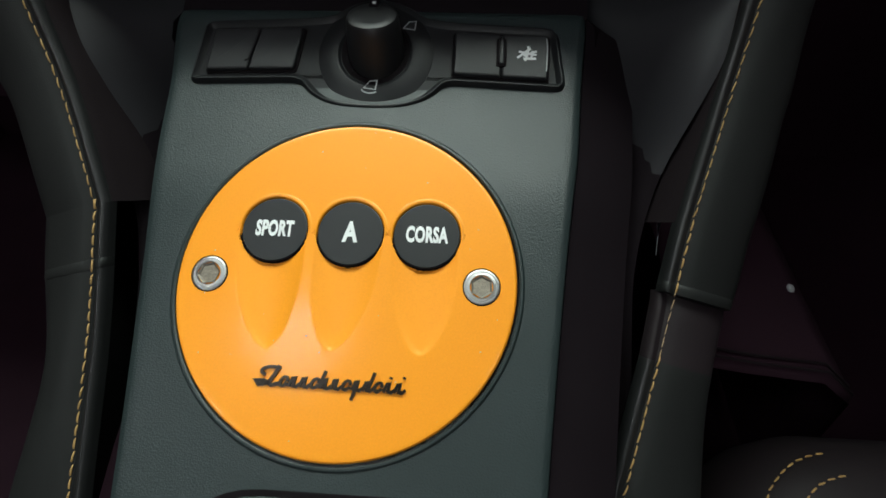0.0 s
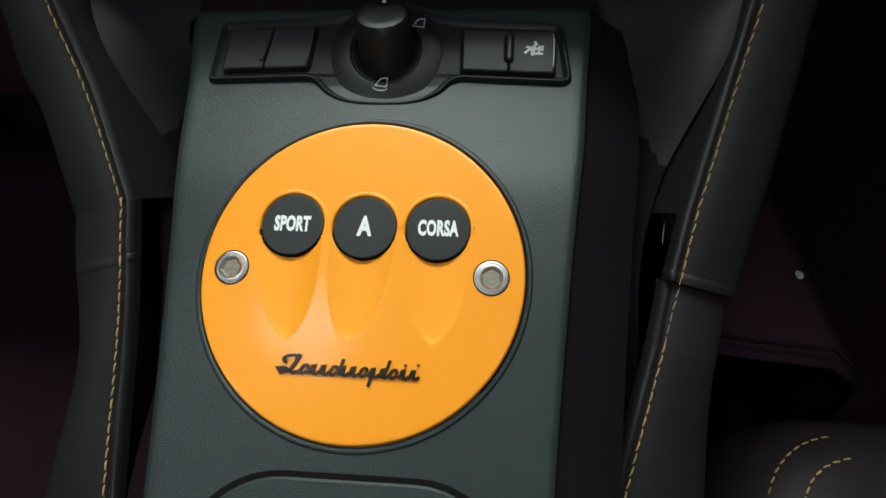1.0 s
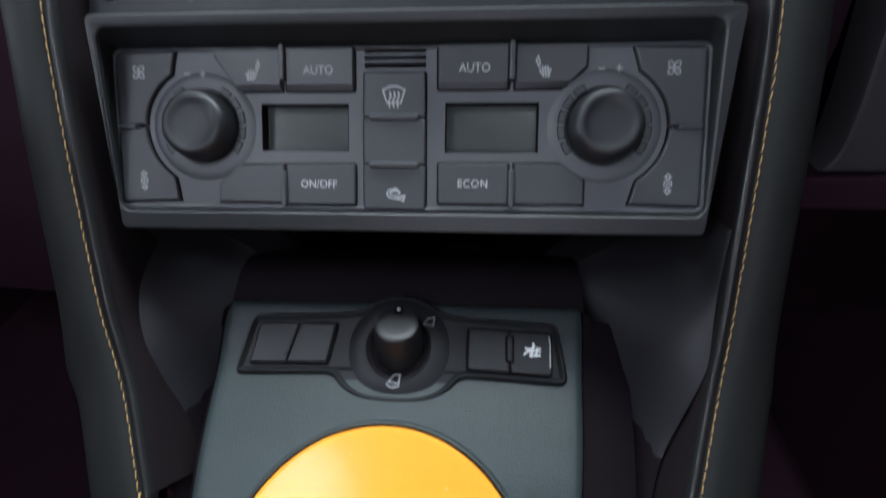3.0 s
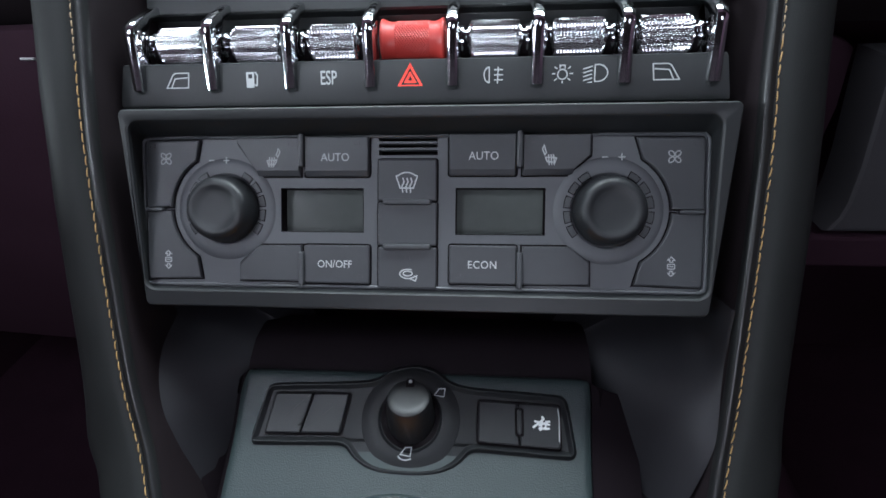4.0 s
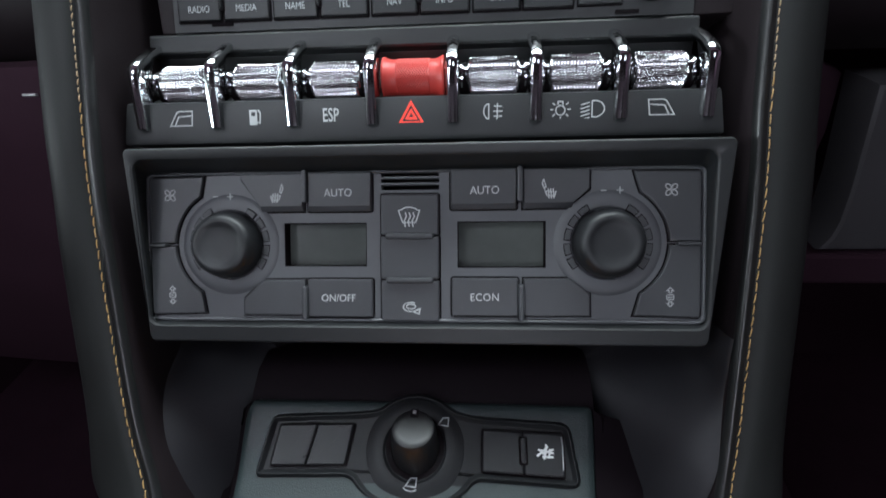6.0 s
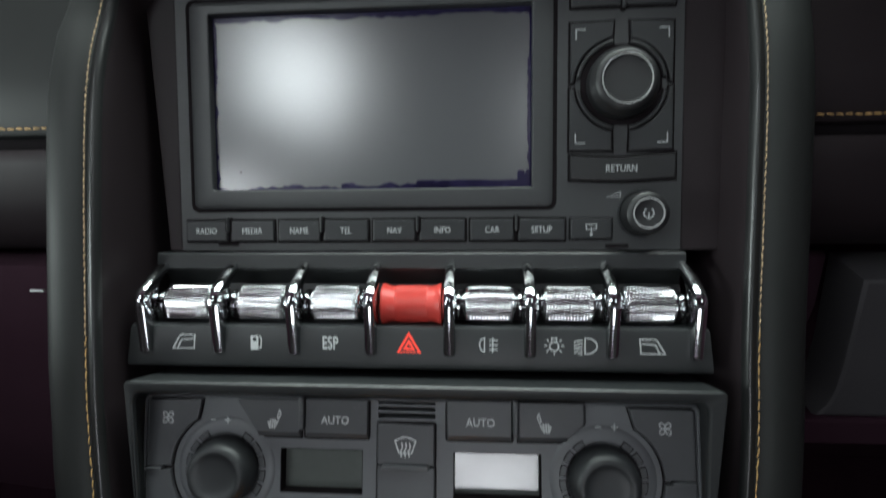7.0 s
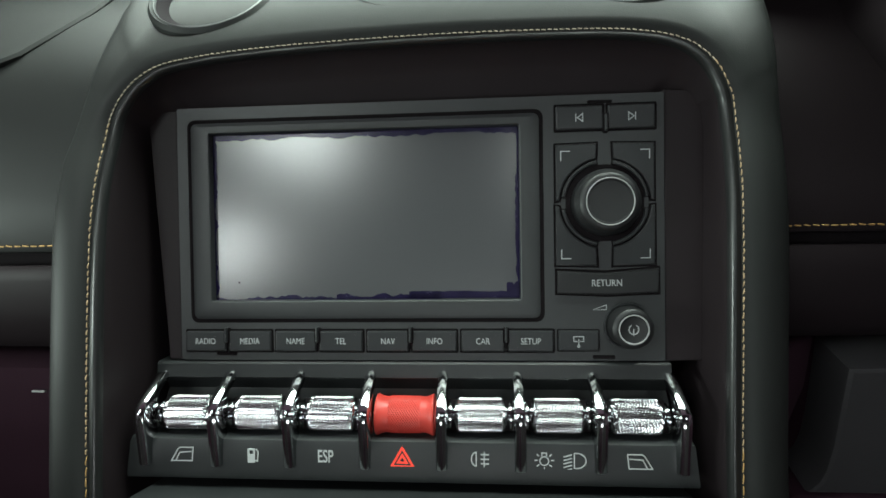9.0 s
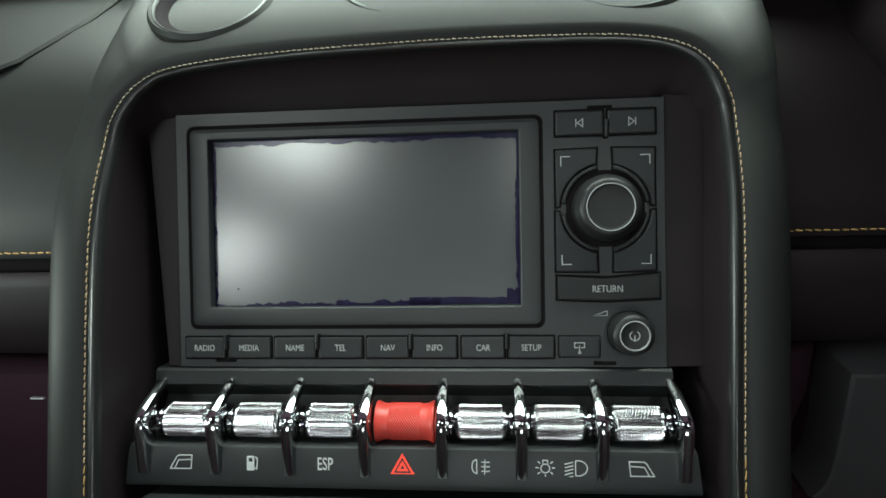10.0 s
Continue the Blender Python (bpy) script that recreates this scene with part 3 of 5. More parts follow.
def mode_plate():
    ob = thing("mode_plate", M_PLATE, "round orange metallic painted plate with three black mode buttons", "control plate")
    cx, cy = PLATE_AT
    bm = bmesh.new()
    rings, n, R = [], 288, 0.0585
    for k in range(1, 86):
        r = (R - 0.0012) * k / 85
        rings.append([(cx + r * math.cos(2 * math.pi * i / n), cy + r * math.sin(2 * math.pi * i / n), plate_height(cx + r * math.cos(2 * math.pi * i / n), cy + r * math.sin(2 * math.pi * i / n))) for i in range(n)])
    for r, z in ((R - 0.0007, -0.0001), (R - 0.0002, -0.0006), (R, -0.0013), (R, -0.004)):
        rings.append([(cx + r * math.cos(2 * math.pi * i / n), cy + r * math.sin(2 * math.pi * i / n), z) for i in range(n)])
    loft(bm, rings, cap0=True)
    part("plate", bm, ORANGE, ob, smooth=28)
    bm = bmesh.new()
    turned(bm, [(R + 0.0012, -0.006), (R + 0.0012, -0.0022), (R - 0.001, -0.0022)], 96, cx, cy, cap1=False)
    part("gasket", bm, VOID, ob)
    bm = bmesh.new()
    turned(bm, [(R + 0.0007, -0.004), (R + 0.0008, -0.0016), (R + 0.0013, -0.0012), (R + 0.0020, -0.0013), (R + 0.0027, -0.0020), (R + 0.0032, -0.004)], 96, cx, cy, cap0=False, cap1=False)
    part("surround", bm, CONSOLE, ob)
    for (bx, by, _), word, wide, high in zip(SCOOPS, ("SPORT", "A", "CORSA"), (0.56, 0.70, 0.56), (0.0054, 0.0070, 0.0054)):
        bm = bmesh.new()
        turned(bm, [(0.0123, -0.012), (0.0123, -0.0006), (0.0121, -0.0004), (0.0117, -0.0016)], 64, bx, by, cap1=False)
        part("button_well", bm, VOID, ob)
        bm = bmesh.new()
        rows = []
        for k in range(41):
            a = radians(-14 + 208 * k / 40)
            sink = 0.0005 * (1 - ease(0, 5, k) * ease(40, 35, k))
            rows.append([(bx + r * math.cos(a), by + r * math.sin(a), z - sink) for r, z in ((0.0136, -0.00005), (0.0133, 0.00008), (0.0124, 0.00012), (0.0120, -0.0002), (0.0118, -0.0010), (0.01175, -0.004))])
        loft(bm, rows, closed=False)
        part("button_rim", bm, ORANGE, ob, "orange painted rim", smooth=60)
        bm = bmesh.new()
        turned(bm, [(0.0117, -0.012), (0.0117, -0.0010), (0.01155, -0.0006), (0.0113, -0.0005)], 64, bx, by)
        button = part("mode_button", bm, BUTTON, ob, "round matt black button with white lettering")
        lettering(word, bx, by, -0.00042, high, button, PRINT_BRIGHT, wide=wide, bold=0.00042 if word == "A" else 0.00034, spacing=1.05)
    for sx, sy, turn in ((-0.0484, 0.0011, 12), (0.0453, 0.0003, 33)):
        bm = bmesh.new()
        turned(bm, [(0.0061, -0.003), (0.0061, 0.0000), (0.0059, 0.0003), (0.0054, 0.00045), (0.0053, 0.00035), (0.0050, 0.00035), (0.0049, 0.0005), (0.0041, 0.0006), (0.0039, 0.0003)], 48, sx, sy, cap1=False)
        screw = part("screw", bm, STEEL, ob, "steel countersunk socket screw")
        bm = bmesh.new()
        turned(bm, [(0.0040, 0.00062), (0.0037, 0.00052), (0.0034, 0.0003), (0.0032, 0.00005)], 6, cap0=False)
        bmesh.ops.transform(bm, matrix=pose(sx, sy, 0.0001, 0, 0, turn), verts=bm.verts)
        part("hex_socket", bm, SOCKET, screw, "dull brown hexagon socket", smooth=0)
        bm = bmesh.new()
        turned(bm, [(0.0065, -0.002), (0.0064, 0.00015), (0.0060, 0.00012)], 48, sx, sy, cap0=False, cap1=False)
        part("countersink", bm, VOID, ob)
    # the raised script, as a plain flourish
    bm = bmesh.new()
    high = 0.0007
    def oval(x, y, rx, ry, a0=0, a1=350):
        pts = [(x + rx * math.cos(radians(a0 + (a1 - a0) * k / 18)) + 0.35 * ry * math.sin(radians(a0 + (a1 - a0) * k / 18)), y + ry * math.sin(radians(a0 + (a1 - a0) * k / 18))) for k in range(19)]
        stroke(bm, pts, 0.00095, 0.00005, high=high)

    stroke(bm, [(-0.0240 + 0.0455 * k / 20, -0.0346 + 0.0002 * (k % 2)) for k in range(21)], 0.0005, 0.0, high=high * 0.6)
    oval(-0.0218, -0.0302, 0.0030, 0.0013, 20, 250)
    stroke(bm, [(-0.0192, -0.0284), (-0.0204, -0.0312), (-0.0222, -0.0340), (-0.0252, -0.0346), (-0.0262, -0.0334), (-0.0240, -0.0332), (-0.0212, -0.0346), (-0.0186, -0.0340)], 0.0012, 0.0, high=high)
    for k in range(12):
        x, y = -0.0172 + 0.0034 * k, -0.0333 - 0.00004 * k
        if k % 3 == 0:
            oval(x, y, 0.0011, 0.0014)
        else:
            stroke(bm, [(x - 0.0016, y - 0.0014), (x - 0.0006, y + 0.0012), (x + 0.0002, y + 0.0013), (x - 0.0002, y - 0.0012), (x + 0.0008, y - 0.0014), (x + 0.0020, y - 0.0004)], 0.00095, 0.00012, high=high)
    for x, low, top in ((-0.0052, -0.0012, 0.0040), (0.0106, -0.0012, 0.0042), (0.0066, -0.0046, 0.0010), (0.0164, 0.0024, 0.0031), (0.0206, 0.0026, 0.0033)):
        stroke(bm, [(x + 0.35 * low, -0.0334 + low), (x + 0.35 * top, -0.0334 + top)], 0.0010, 0.0002, high=high)
    part("script_emblem", bm, EMBLEM, ob, "dark chrome script flourish")
    bm = bmesh.new()
    rnd = random.Random(3)
    for k in range(26):
        a, r = rnd.uniform(0, 6.283), 0.056 * math.sqrt(rnd.random())
        x, y, q = cx + r * math.cos(a), cy + r * math.sin(a), rnd.uniform(0.00012, 0.00032)
        turned(bm, [(q, plate_height(x, y) - 0.0001), (q * 0.7, plate_height(x, y) + q * 0.7)], 6, x, y)
    tagged(part("dust", bm, PRINT, ob, "white dust specks"), kind="stuff")


mode_plate()


# ---- the mirror and belt switches ----
def mm(*pairs):
    return [(x / 1000, y / 1000) for x, y in pairs]


def fillet(corners, n=5):
    """An outline from corners (x, y, radius) in millimetres, each rounded."""
    out, m = [], len(corners)
    for i, (x, y, r) in enumerate(corners):
        p = Vector((x, y))
        a, b = Vector(corners[i - 1][:2]) - p, Vector(corners[(i + 1) % m][:2]) - p
        a, b = a.normalized() * min(r, a.length * 0.48), b.normalized() * min(r, b.length * 0.48)
        for k in range(n + 1):
            t = k / n
            out.append(tuple((p + a * (1 - t) ** 2 + b * t ** 2) / 1000))
    return out


def mirror_switches():
    ob = thing("mirror_switch_tray", M_SWITCH, "black switch tray with a round mirror knob and two rocker pairs", "switch panel")
    crown = [(0.5 + 24.2 * math.cos(radians(a)), 4.4 + 24.2 * math.sin(radians(a)), 4) for a in (44, 58, 74, 90, 106, 122, 136)]
    pts = fillet([(75.2, -9.4, 4), (71.8, 16.6, 4), (27, 18.8, 7), *crown, (-26, 19.8, 7), (-70.4, 17.5, 4), (-74.0, -9.0, 3), (-29, -7.4, 5), (-24, -14, 7), (-15, -18.6, 7), (0, -19.6, 9), (14, -18.6, 7), (23.5, -14, 7), (28.5, -7.4, 5)])
    bm = bmesh.new()
    loft(bm, [[(x, y, -0.003) for x, y in inset(pts, -0.0010)], [(x, y, -0.0008) for x, y in inset(pts, -0.0010)], [(x, y, 0.0008) for x, y in pts], [(x, y, 0.0014) for x, y in inset(pts, 0.0004)],
              [(x, y, 0.0014) for x, y in inset(pts, 0.0009)], [(x, y, 0.0004) for x, y in inset(pts, 0.0016)], [(x, y, -0.0004) for x, y in inset(pts, 0.0026)]], cap1=True)
    part("tray", bm, TRAY, ob)
    bm = bmesh.new()
    turned(bm, [(0.0234, -0.0008), (0.0230, -0.0002), (0.0200, 0.0008), (0.0165, 0.0014), (0.0150, 0.0012), (0.0140, 0.0002)], 64, 0.0003, 0.0046)
    part("dished_ring", bm, TRAY, ob)
    bm = bmesh.new()
    turned(bm, [(0.0140, -0.0008), (0.0138, 0.0004), (0.0120, 0.0002)], 56, 0.0003, 0.0050)
    part("knob_gap", bm, VOID, ob)
    pairs = (((-65.6, 13.6), (-29.6, 14.6), (-32.0, -3.4), (-67.6, -4.6), (-47.0, 14.1), (-50.6, -4.0)), ((32.0, 13.6), (68.8, 12.4), (68.4, -5.9), (31.8, -4.4), (50.4, 13.0), (50.6, -5.2)))
    for a, b, c, d, e, f in pairs:
        bm = bmesh.new()
        slab(bm, inset(fillet([(*a, 1), (*d, 1), (*c, 1), (*b, 1)], 3), -0.0009), -0.002, 0.0002, 0.0001)
        part("well", bm, VOID, ob)
        for q, (k, m, n, o) in enumerate(((a, d, f, e), (e, f, c, b))):
            g = 0.18 if q else -0.18
            quad = [(k[0] + (g if q else 0), k[1]), (m[0] + (g if q else 0), m[1]), (n[0] + (0 if q else g), n[1]), (o[0] + (0 if q else g), o[1])]
            outline = fillet([(*v, 1.1) for v in quad], 3)
            bm = bmesh.new()
            loft(bm, [[(x, y, -0.001) for x, y in outline], [(x, y, 0.0012) for x, y in outline], [(x, y, 0.0017) for x, y in inset(outline, 0.0002)], [(x, y, 0.0020) for x, y in inset(outline, 0.0007)]], cap0=True, cap1=True)
            rocker = part("rocker", bm, BUTTON, ob, "black rocker key")
            if q and a[0] > 0:
                cx, cy = 0.0606, 0.0042
                icon_lines = [((-4.0, -1.6), (1.2, 2.6)), ((-3.4, 1.2), (3.6, -0.2)), ((-1.6, -0.6), (3.6, 1.4)), ((-0.8, -2.8), (0.6, 2.8)), ((-1.6, -1.8), (3.4, -1.8)), ((1.4, -2.4), (2.0, 1.6)), ((-0.2, 3.0), (0.8, 3.2))]
                bm = bmesh.new()
                for v0, v1 in icon_lines:
                    stroke(bm, [(cx + v0[0] / 1000, cy + v0[1] / 1000), (cx + v1[0] / 1000, cy + v1[1] / 1000)], 0.0009, 0.0020)
                part("icon_bars", bm, PRINT_BRIGHT, rocker, "white printed mark")
                # a glint on the rocker's right edge, painted as a pale stroke
                bm = bmesh.new()
                stroke(bm, [(0.0680, -0.0030), (0.0684, 0.0070), (0.0680, 0.0112)], 0.0005, 0.0019)
                part("edge_glint", bm, PRINT_DIM, rocker, "pale stroke painted as a glint on the edge")
        bm = bmesh.new()
        if a[0] < 0:
            stroke(bm, [(-0.0471, 0.0128), (-0.0504, 0.0000), (-0.0520, -0.0008)], 0.0007, 0.0020, high=0.0002)
            part("finger_ridge", bm, VOID, ob)
        else:
            slab(bm, rrect(0.0485, 0.0525, -0.0014, 0.0108, 0.0010, 3), 0.0010, 0.0024, 0.0002)
            ridge = part("finger_ridge", bm, VOID, ob)
            bm = bmesh.new()
            slab(bm, rrect(0.0495, 0.0516, -0.0005, 0.0101, 0.0008, 3), 0.0010, 0.0032, 0.0005)
            part("ridge_cap", bm, BUTTON, ridge)
    # the knob leans up the panel
    lean = pose(0.0006, 0.0056, 0.0, -25)
    bm = bmesh.new()
    turned(bm, [(0.0112, -0.006), (0.0112, 0.0020), (0.0109, 0.0060), (0.0104, 0.0110), (0.0100, 0.0134), (0.0094, 0.0147), (0.0082, 0.0153), (0.0060, 0.0153), (0.002, 0.0152)], 56)
    bmesh.ops.transform(bm, matrix=lean, verts=bm.verts)
    knob = part("mirror_knob", bm, GLOSS, ob, "tapered black rotary knob")
    for name, mat, dims, words in (("pointer_notch", VOID, (-0.0019, 0.0019, 0.0052, 0.0097, 0.0140, 0.0155), ""), ("pointer", PRINT, (-0.0008, 0.0008, 0.0072, 0.0088, 0.0150, 0.0158), "white pointer mark")):
        bm = bmesh.new()
        box(bm, *dims, 0.0004, 0.0001)
        bmesh.ops.transform(bm, matrix=lean, verts=bm.verts)
        part(name, bm, mat, knob, words)
    for x, y, words in ((-0.0006, -0.0102, "grey printed folding mirror"), (0.0134, 0.0162, "grey printed mirror")):
        bm = bmesh.new()
        stroke(bm, [(x - 0.0024, y - 0.0010), (x + 0.0022, y - 0.0016), (x + 0.0026, y + 0.0022), (x - 0.0002, y + 0.0020)], 0.00045, 0.0013, closed=True)
        if x < 0:
            stroke(bm, arc(x, y - 0.0012, 0.0034, 190, 320, 8, 0.0020), 0.0005, 0.0013)
        part("mirror_icon", bm, PRINT_DIM, ob, words)


mirror_switches()


# ---- the climate panel ----
def perforated(bm, x0, x1, y0, y1, holes, z0, z1):
    """A plate with rectangular holes (x0, x1, y0, y1) through it."""
    xs = sorted({x0, x1, *[v for h in holes for v in h[:2]]})
    ys = sorted({y0, y1, *[v for h in holes for v in h[2:]]})

    def solid(i, j):
        if not (0 <= i < len(xs) - 1 and 0 <= j < len(ys) - 1):
            return False
        x, y = (xs[i] + xs[i + 1]) / 2, (ys[j] + ys[j + 1]) / 2
        return not any(a < x < b and c < y < d for a, b, c, d in holes)

    top = [[bm.verts.new((x, y, z1)) for y in ys] for x in xs]
    low = [[bm.verts.new((x, y, z0)) for y in ys] for x in xs]
    for i in range(len(xs) - 1):
        for j in range(len(ys) - 1):
            if not solid(i, j):
                continue
            bm.faces.new((top[i][j], top[i + 1][j], top[i + 1][j + 1], top[i][j + 1]))
            for di, dj, a, b in ((-1, 0, (i, j), (i, j + 1)), (1, 0, (i + 1, j), (i + 1, j + 1)), (0, -1, (i, j), (i + 1, j)), (0, 1, (i, j + 1), (i + 1, j + 1))):
                if not solid(i + di, j + dj):
                    bm.faces.new((top[a[0]][a[1]], top[b[0]][b[1]], low[b[0]][b[1]], low[a[0]][a[1]]))


def key(name, pts, parent, z0=-0.0045, z1=0.0, bevel=0.0007, mat=None, label="", lip=0.0012):
    """A push key with rounded edges and a sloping lower face."""
    bm = bmesh.new()
    y_low = min(y for _, y in pts)
    rings = [[(x, y, z0) for x, y in pts], [(x, y, z1 - bevel - (lip if y < y_low + 0.0022 else 0)) for x, y in pts]]
    rings.append([(x, y, z1 - bevel * 0.3 - (lip * 0.9 if y < y_low + 0.0022 else 0)) for x, y in inset(pts, bevel * 0.3)])
    rings.append([(x, y, z1) for x, y in inset([(x, max(y, y_low + 0.0024)) if lip and y < y_low + 0.0022 else (x, y) for x, y in pts], bevel)] if not lip else
                 [(min(max(x, min(p[0] for p in pts) + bevel), max(p[0] for p in pts) - bevel), min(y + (0.0026 if y < y_low + 0.0022 else 0), max(p[1] for p in pts) - bevel), z1) for x, y in pts])
    loft(bm, rings, cap0=True, cap1=True)
    made = part(name, bm, mat or FACE_KEY, parent, label)
    bm = bmesh.new()
    slab(bm, inset(pts, -0.0007), -0.004, -0.00175, 0.0001)
    part("key_gap", bm, VOID, made)
    return made


def rect_key(x0, x1, y0, y1, parent, **kw):
    return key("push_button", rrect(x0 / 1000, x1 / 1000, y0 / 1000, y1 / 1000, 0.0009, 3), parent, **kw)


def poly_key(pairs, parent, **kw):
    return key("push_button", mm(*pairs), parent, **kw)


def icon(parent, lines, z, wide=0.0005, mat=None, name="icon", label="white printed icon"):
    bm = bmesh.new()
    for pts, closed in lines:
        stroke(bm, pts, wide, z, closed)
    return part(name, bm, mat or PRINT, parent, label)


def led(parent, x, y, z=0.0):
    bm = bmesh.new()
    border(bm, rrect(x / 1000 - 0.0013, x / 1000 + 0.0013, y / 1000 - 0.0009, y / 1000 + 0.0009, 0.0003, 2), rrect(x / 1000 - 0.0010, x / 1000 + 0.0010, y / 1000 - 0.0006, y / 1000 + 0.0006, 0.0002, 2), z - 0.0004, z + 0.00012, 0.00003)
    part("lamp_window", bm, GREYTRIM, parent, "small unlit indicator window")


def fan_icon(x, y, r):
    out = []
    for k in range(4):
        a = 45 + 90 * k
        cx, cy = x + r * 0.55 * math.cos(radians(a)), y + r * 0.55 * math.sin(radians(a))
        out.append(([(cx + px * math.cos(radians(a)) - py * math.sin(radians(a)), cy + px * math.sin(radians(a)) + py * math.cos(radians(a))) for px, py in arc(0, 0, r * 0.42, 0, 330, 10, r * 0.30)], True))
    return out


def vent_icon(x, y):
    out = [(rrect(x - 0.00148, x + 0.00148, y - 0.00101, y + 0.00101, 0.0004, 2), True), ([(x - 0.00094, y), (x + 0.00094, y)], False)]
    for s in (-1, 1):
        out.append(([(x, y + s * 0.00421), (x - 0.00140, y + s * 0.00281), (x - 0.00055, y + s * 0.00281), (x - 0.00055, y + s * 0.00187), (x + 0.00055, y + s * 0.00187), (x + 0.00055, y + s * 0.00281), (x + 0.00140, y + s * 0.00281)], True))
    return out


def seat_icon(x, y, s):
    out = [([(x + s * 0.00265, y + 0.00390), (x + s * 0.00172, y + 0.00078), (x + s * 0.00234, y - 0.00016), (x + s * 0.00343, y + 0.00234)], True),
           ([(x + s * 0.00203, y - 0.00125), (x - s * 0.00265, y - 0.00156), (x - s * 0.00203, y - 0.00343), (x + s * 0.00125, y - 0.00312)], True)]
    out += [([(x + s * q, y + 0.00000), (x + s * (q - 0.0004), y - 0.00452)], False) for q in (-0.0014, -0.0003, 0.0008)]
    return out


def climate_panel():
    ob = thing("climate_panel", M_CLIM, "dark grey climate control panel with two dials and blank displays", "climate control")

    def deep(v):
        return 0.002 + (v + 0.038) / 0.0875 * 0.0122

    def taper(pts, left, right):
        return [(x + (right if x > 0 else left) * (0.0492 - y) / 0.0877, y) for x, y in pts]

    outer, inner = taper(rrect(-0.1276, 0.1348, -0.0385, 0.0496, 0.003, 5), 0.0030, -0.0055), taper(rrect(-0.1236, 0.1272, -0.0303, 0.0446, 0.0045, 5), 0.0, 0.0010)
    foot = rrect(-0.1276, 0.1298, -0.0294, 0.0404, 0.0030, 5)
    bm = bmesh.new()
    loft(bm, [[(x, y, -0.020) for x, y in outer], [(x, y, deep(y) - 0.0008) for x, y in outer], [(x, y, deep(y)) for x, y in inset(outer, 0.0007)], [(x, y, deep(y)) for x, y in inset(inner, -0.0010)],
              [(x, y, deep(y) - 0.0006) for x, y in inset(inner, -0.0002)], [(x, y, deep(y) - 0.0022) for x, y in inner]])
    part("frame", bm, HOUSING, ob, "dark grey raised frame")
    bm = bmesh.new()
    loft(bm, [[(x, y, deep(y) - 0.0016) for x, y in inset(inner, -0.0001)], [(a[0] * 0.6 + b[0] * 0.4, a[1] * 0.6 + b[1] * 0.4, deep(a[1]) * 0.5 - 0.001) for a, b in zip(inner, foot)], [(x, y, -0.0030) for x, y in foot]])
    part("recess_wall", bm, HOUSING, ob)
    speaker = (-0.0143, 0.0123, 0.0314, 0.0428)
    bm = bmesh.new()
    perforated(bm, -0.1280, 0.1302, -0.0298, 0.0408, [(-0.0603, -0.0213, -0.0036, 0.0166), (0.0206, 0.0603, -0.0042, 0.0168), speaker], -0.009, -0.0020)
    part("faceplate", bm, FACE, ob)
    bm = bmesh.new()
    border(bm, rrect(-0.1272, 0.1294, -0.0290, 0.0402, 0.003, 4), rrect(-0.1258, 0.1279, -0.0277, 0.0392, 0.0025, 4), -0.004, -0.0006, 0.0004)
    part("face_rim", bm, FACE, ob)
    # walls of the display recesses, their shade put into black
    for x0, x1, y0, y1 in ((-0.0603, -0.0213, -0.0036, 0.0166), (0.0206, 0.0603, -0.0042, 0.0168)):
        bm = bmesh.new()
        border(bm, rrect(x0 - 0.0002, x1 + 0.0002, y0 - 0.0002, y1 + 0.0002, 0.0004, 2), rrect(x0 + 0.0003, x1 - 0.0003, y0 + 0.0003, y1 - 0.0003, 0.0004, 2), -0.0096, -0.0021, 0.0001)
        part("display_wall", bm, VOID, ob)
    for x0, x1, y0, y1 in ((-0.0608, -0.0208, -0.0040, 0.0170), (0.0201, 0.0608, -0.0046, 0.0172)):
        bm = bmesh.new()
        slab(bm, rrect(x0, x1, y0, y1, 0.0005, 2), -0.0105, -0.0082, 0.0001)
        part("display", bm, LCD, ob, "blank grey-green display glass")
    # speaker grille: bars before a dark hole
    bm = bmesh.new()
    box(bm, -0.0148, 0.0128, 0.0308, 0.0434, -0.0105, -0.0088, 0.0006, 0.0001)
    grille = part("speaker_grille", bm, VOID, ob, "slotted speaker grille")
    for k in range(3):
        y = 0.0314 + 0.00285 * (k + 1)
        bm = bmesh.new()
        box(bm, -0.0146, 0.0126, y - 0.00055, y + 0.00055, -0.0060, -0.0017, 0.0002, 0.0002)
        part("bar", bm, FACE, grille)
    # middle keys with ridges between them
    mids = [rect_key(-14.2, 12.2, 10.8, 29.4, ob, lip=0.0), rect_key(-14.3, 12.3, -9.3, 10.2, ob, lip=0.0), rect_key(-14.3, 12.4, -28.6, -9.9, ob, lip=0.0)]
    for y in (0.0105, -0.0096):
        bm = bmesh.new()
        box(bm, -0.0118, 0.0098, y - 0.0014, y + 0.0012, -0.003, 0.0020, 0.0010, 0.0008)
        part("finger_ridge", bm, FACE_KEY, ob)
    led(mids[0], -1.0, 26.0)
    led(mids[2], -1.0, -14.8)
    x, y = -0.0012, 0.0183
    icon(mids[0], [([(x - 0.0048, y + 0.0036), *arc(x, y - 0.0008, 0.0060, 128, 52, 6, 0.0060), (x + 0.0048, y + 0.0036), (x + 0.0030, y - 0.0018), (x - 0.0030, y - 0.0018)], True)]
         + [([(x + q, y + 0.0028), (x + q + 0.0006, y + 0.0010), (x + q - 0.0004, y - 0.0010), (x + q, y - 0.0038)], False) for q in (-0.0018, 0, 0.0018)], 0.0, 0.0006)
    x, y = -0.0006, -0.0220
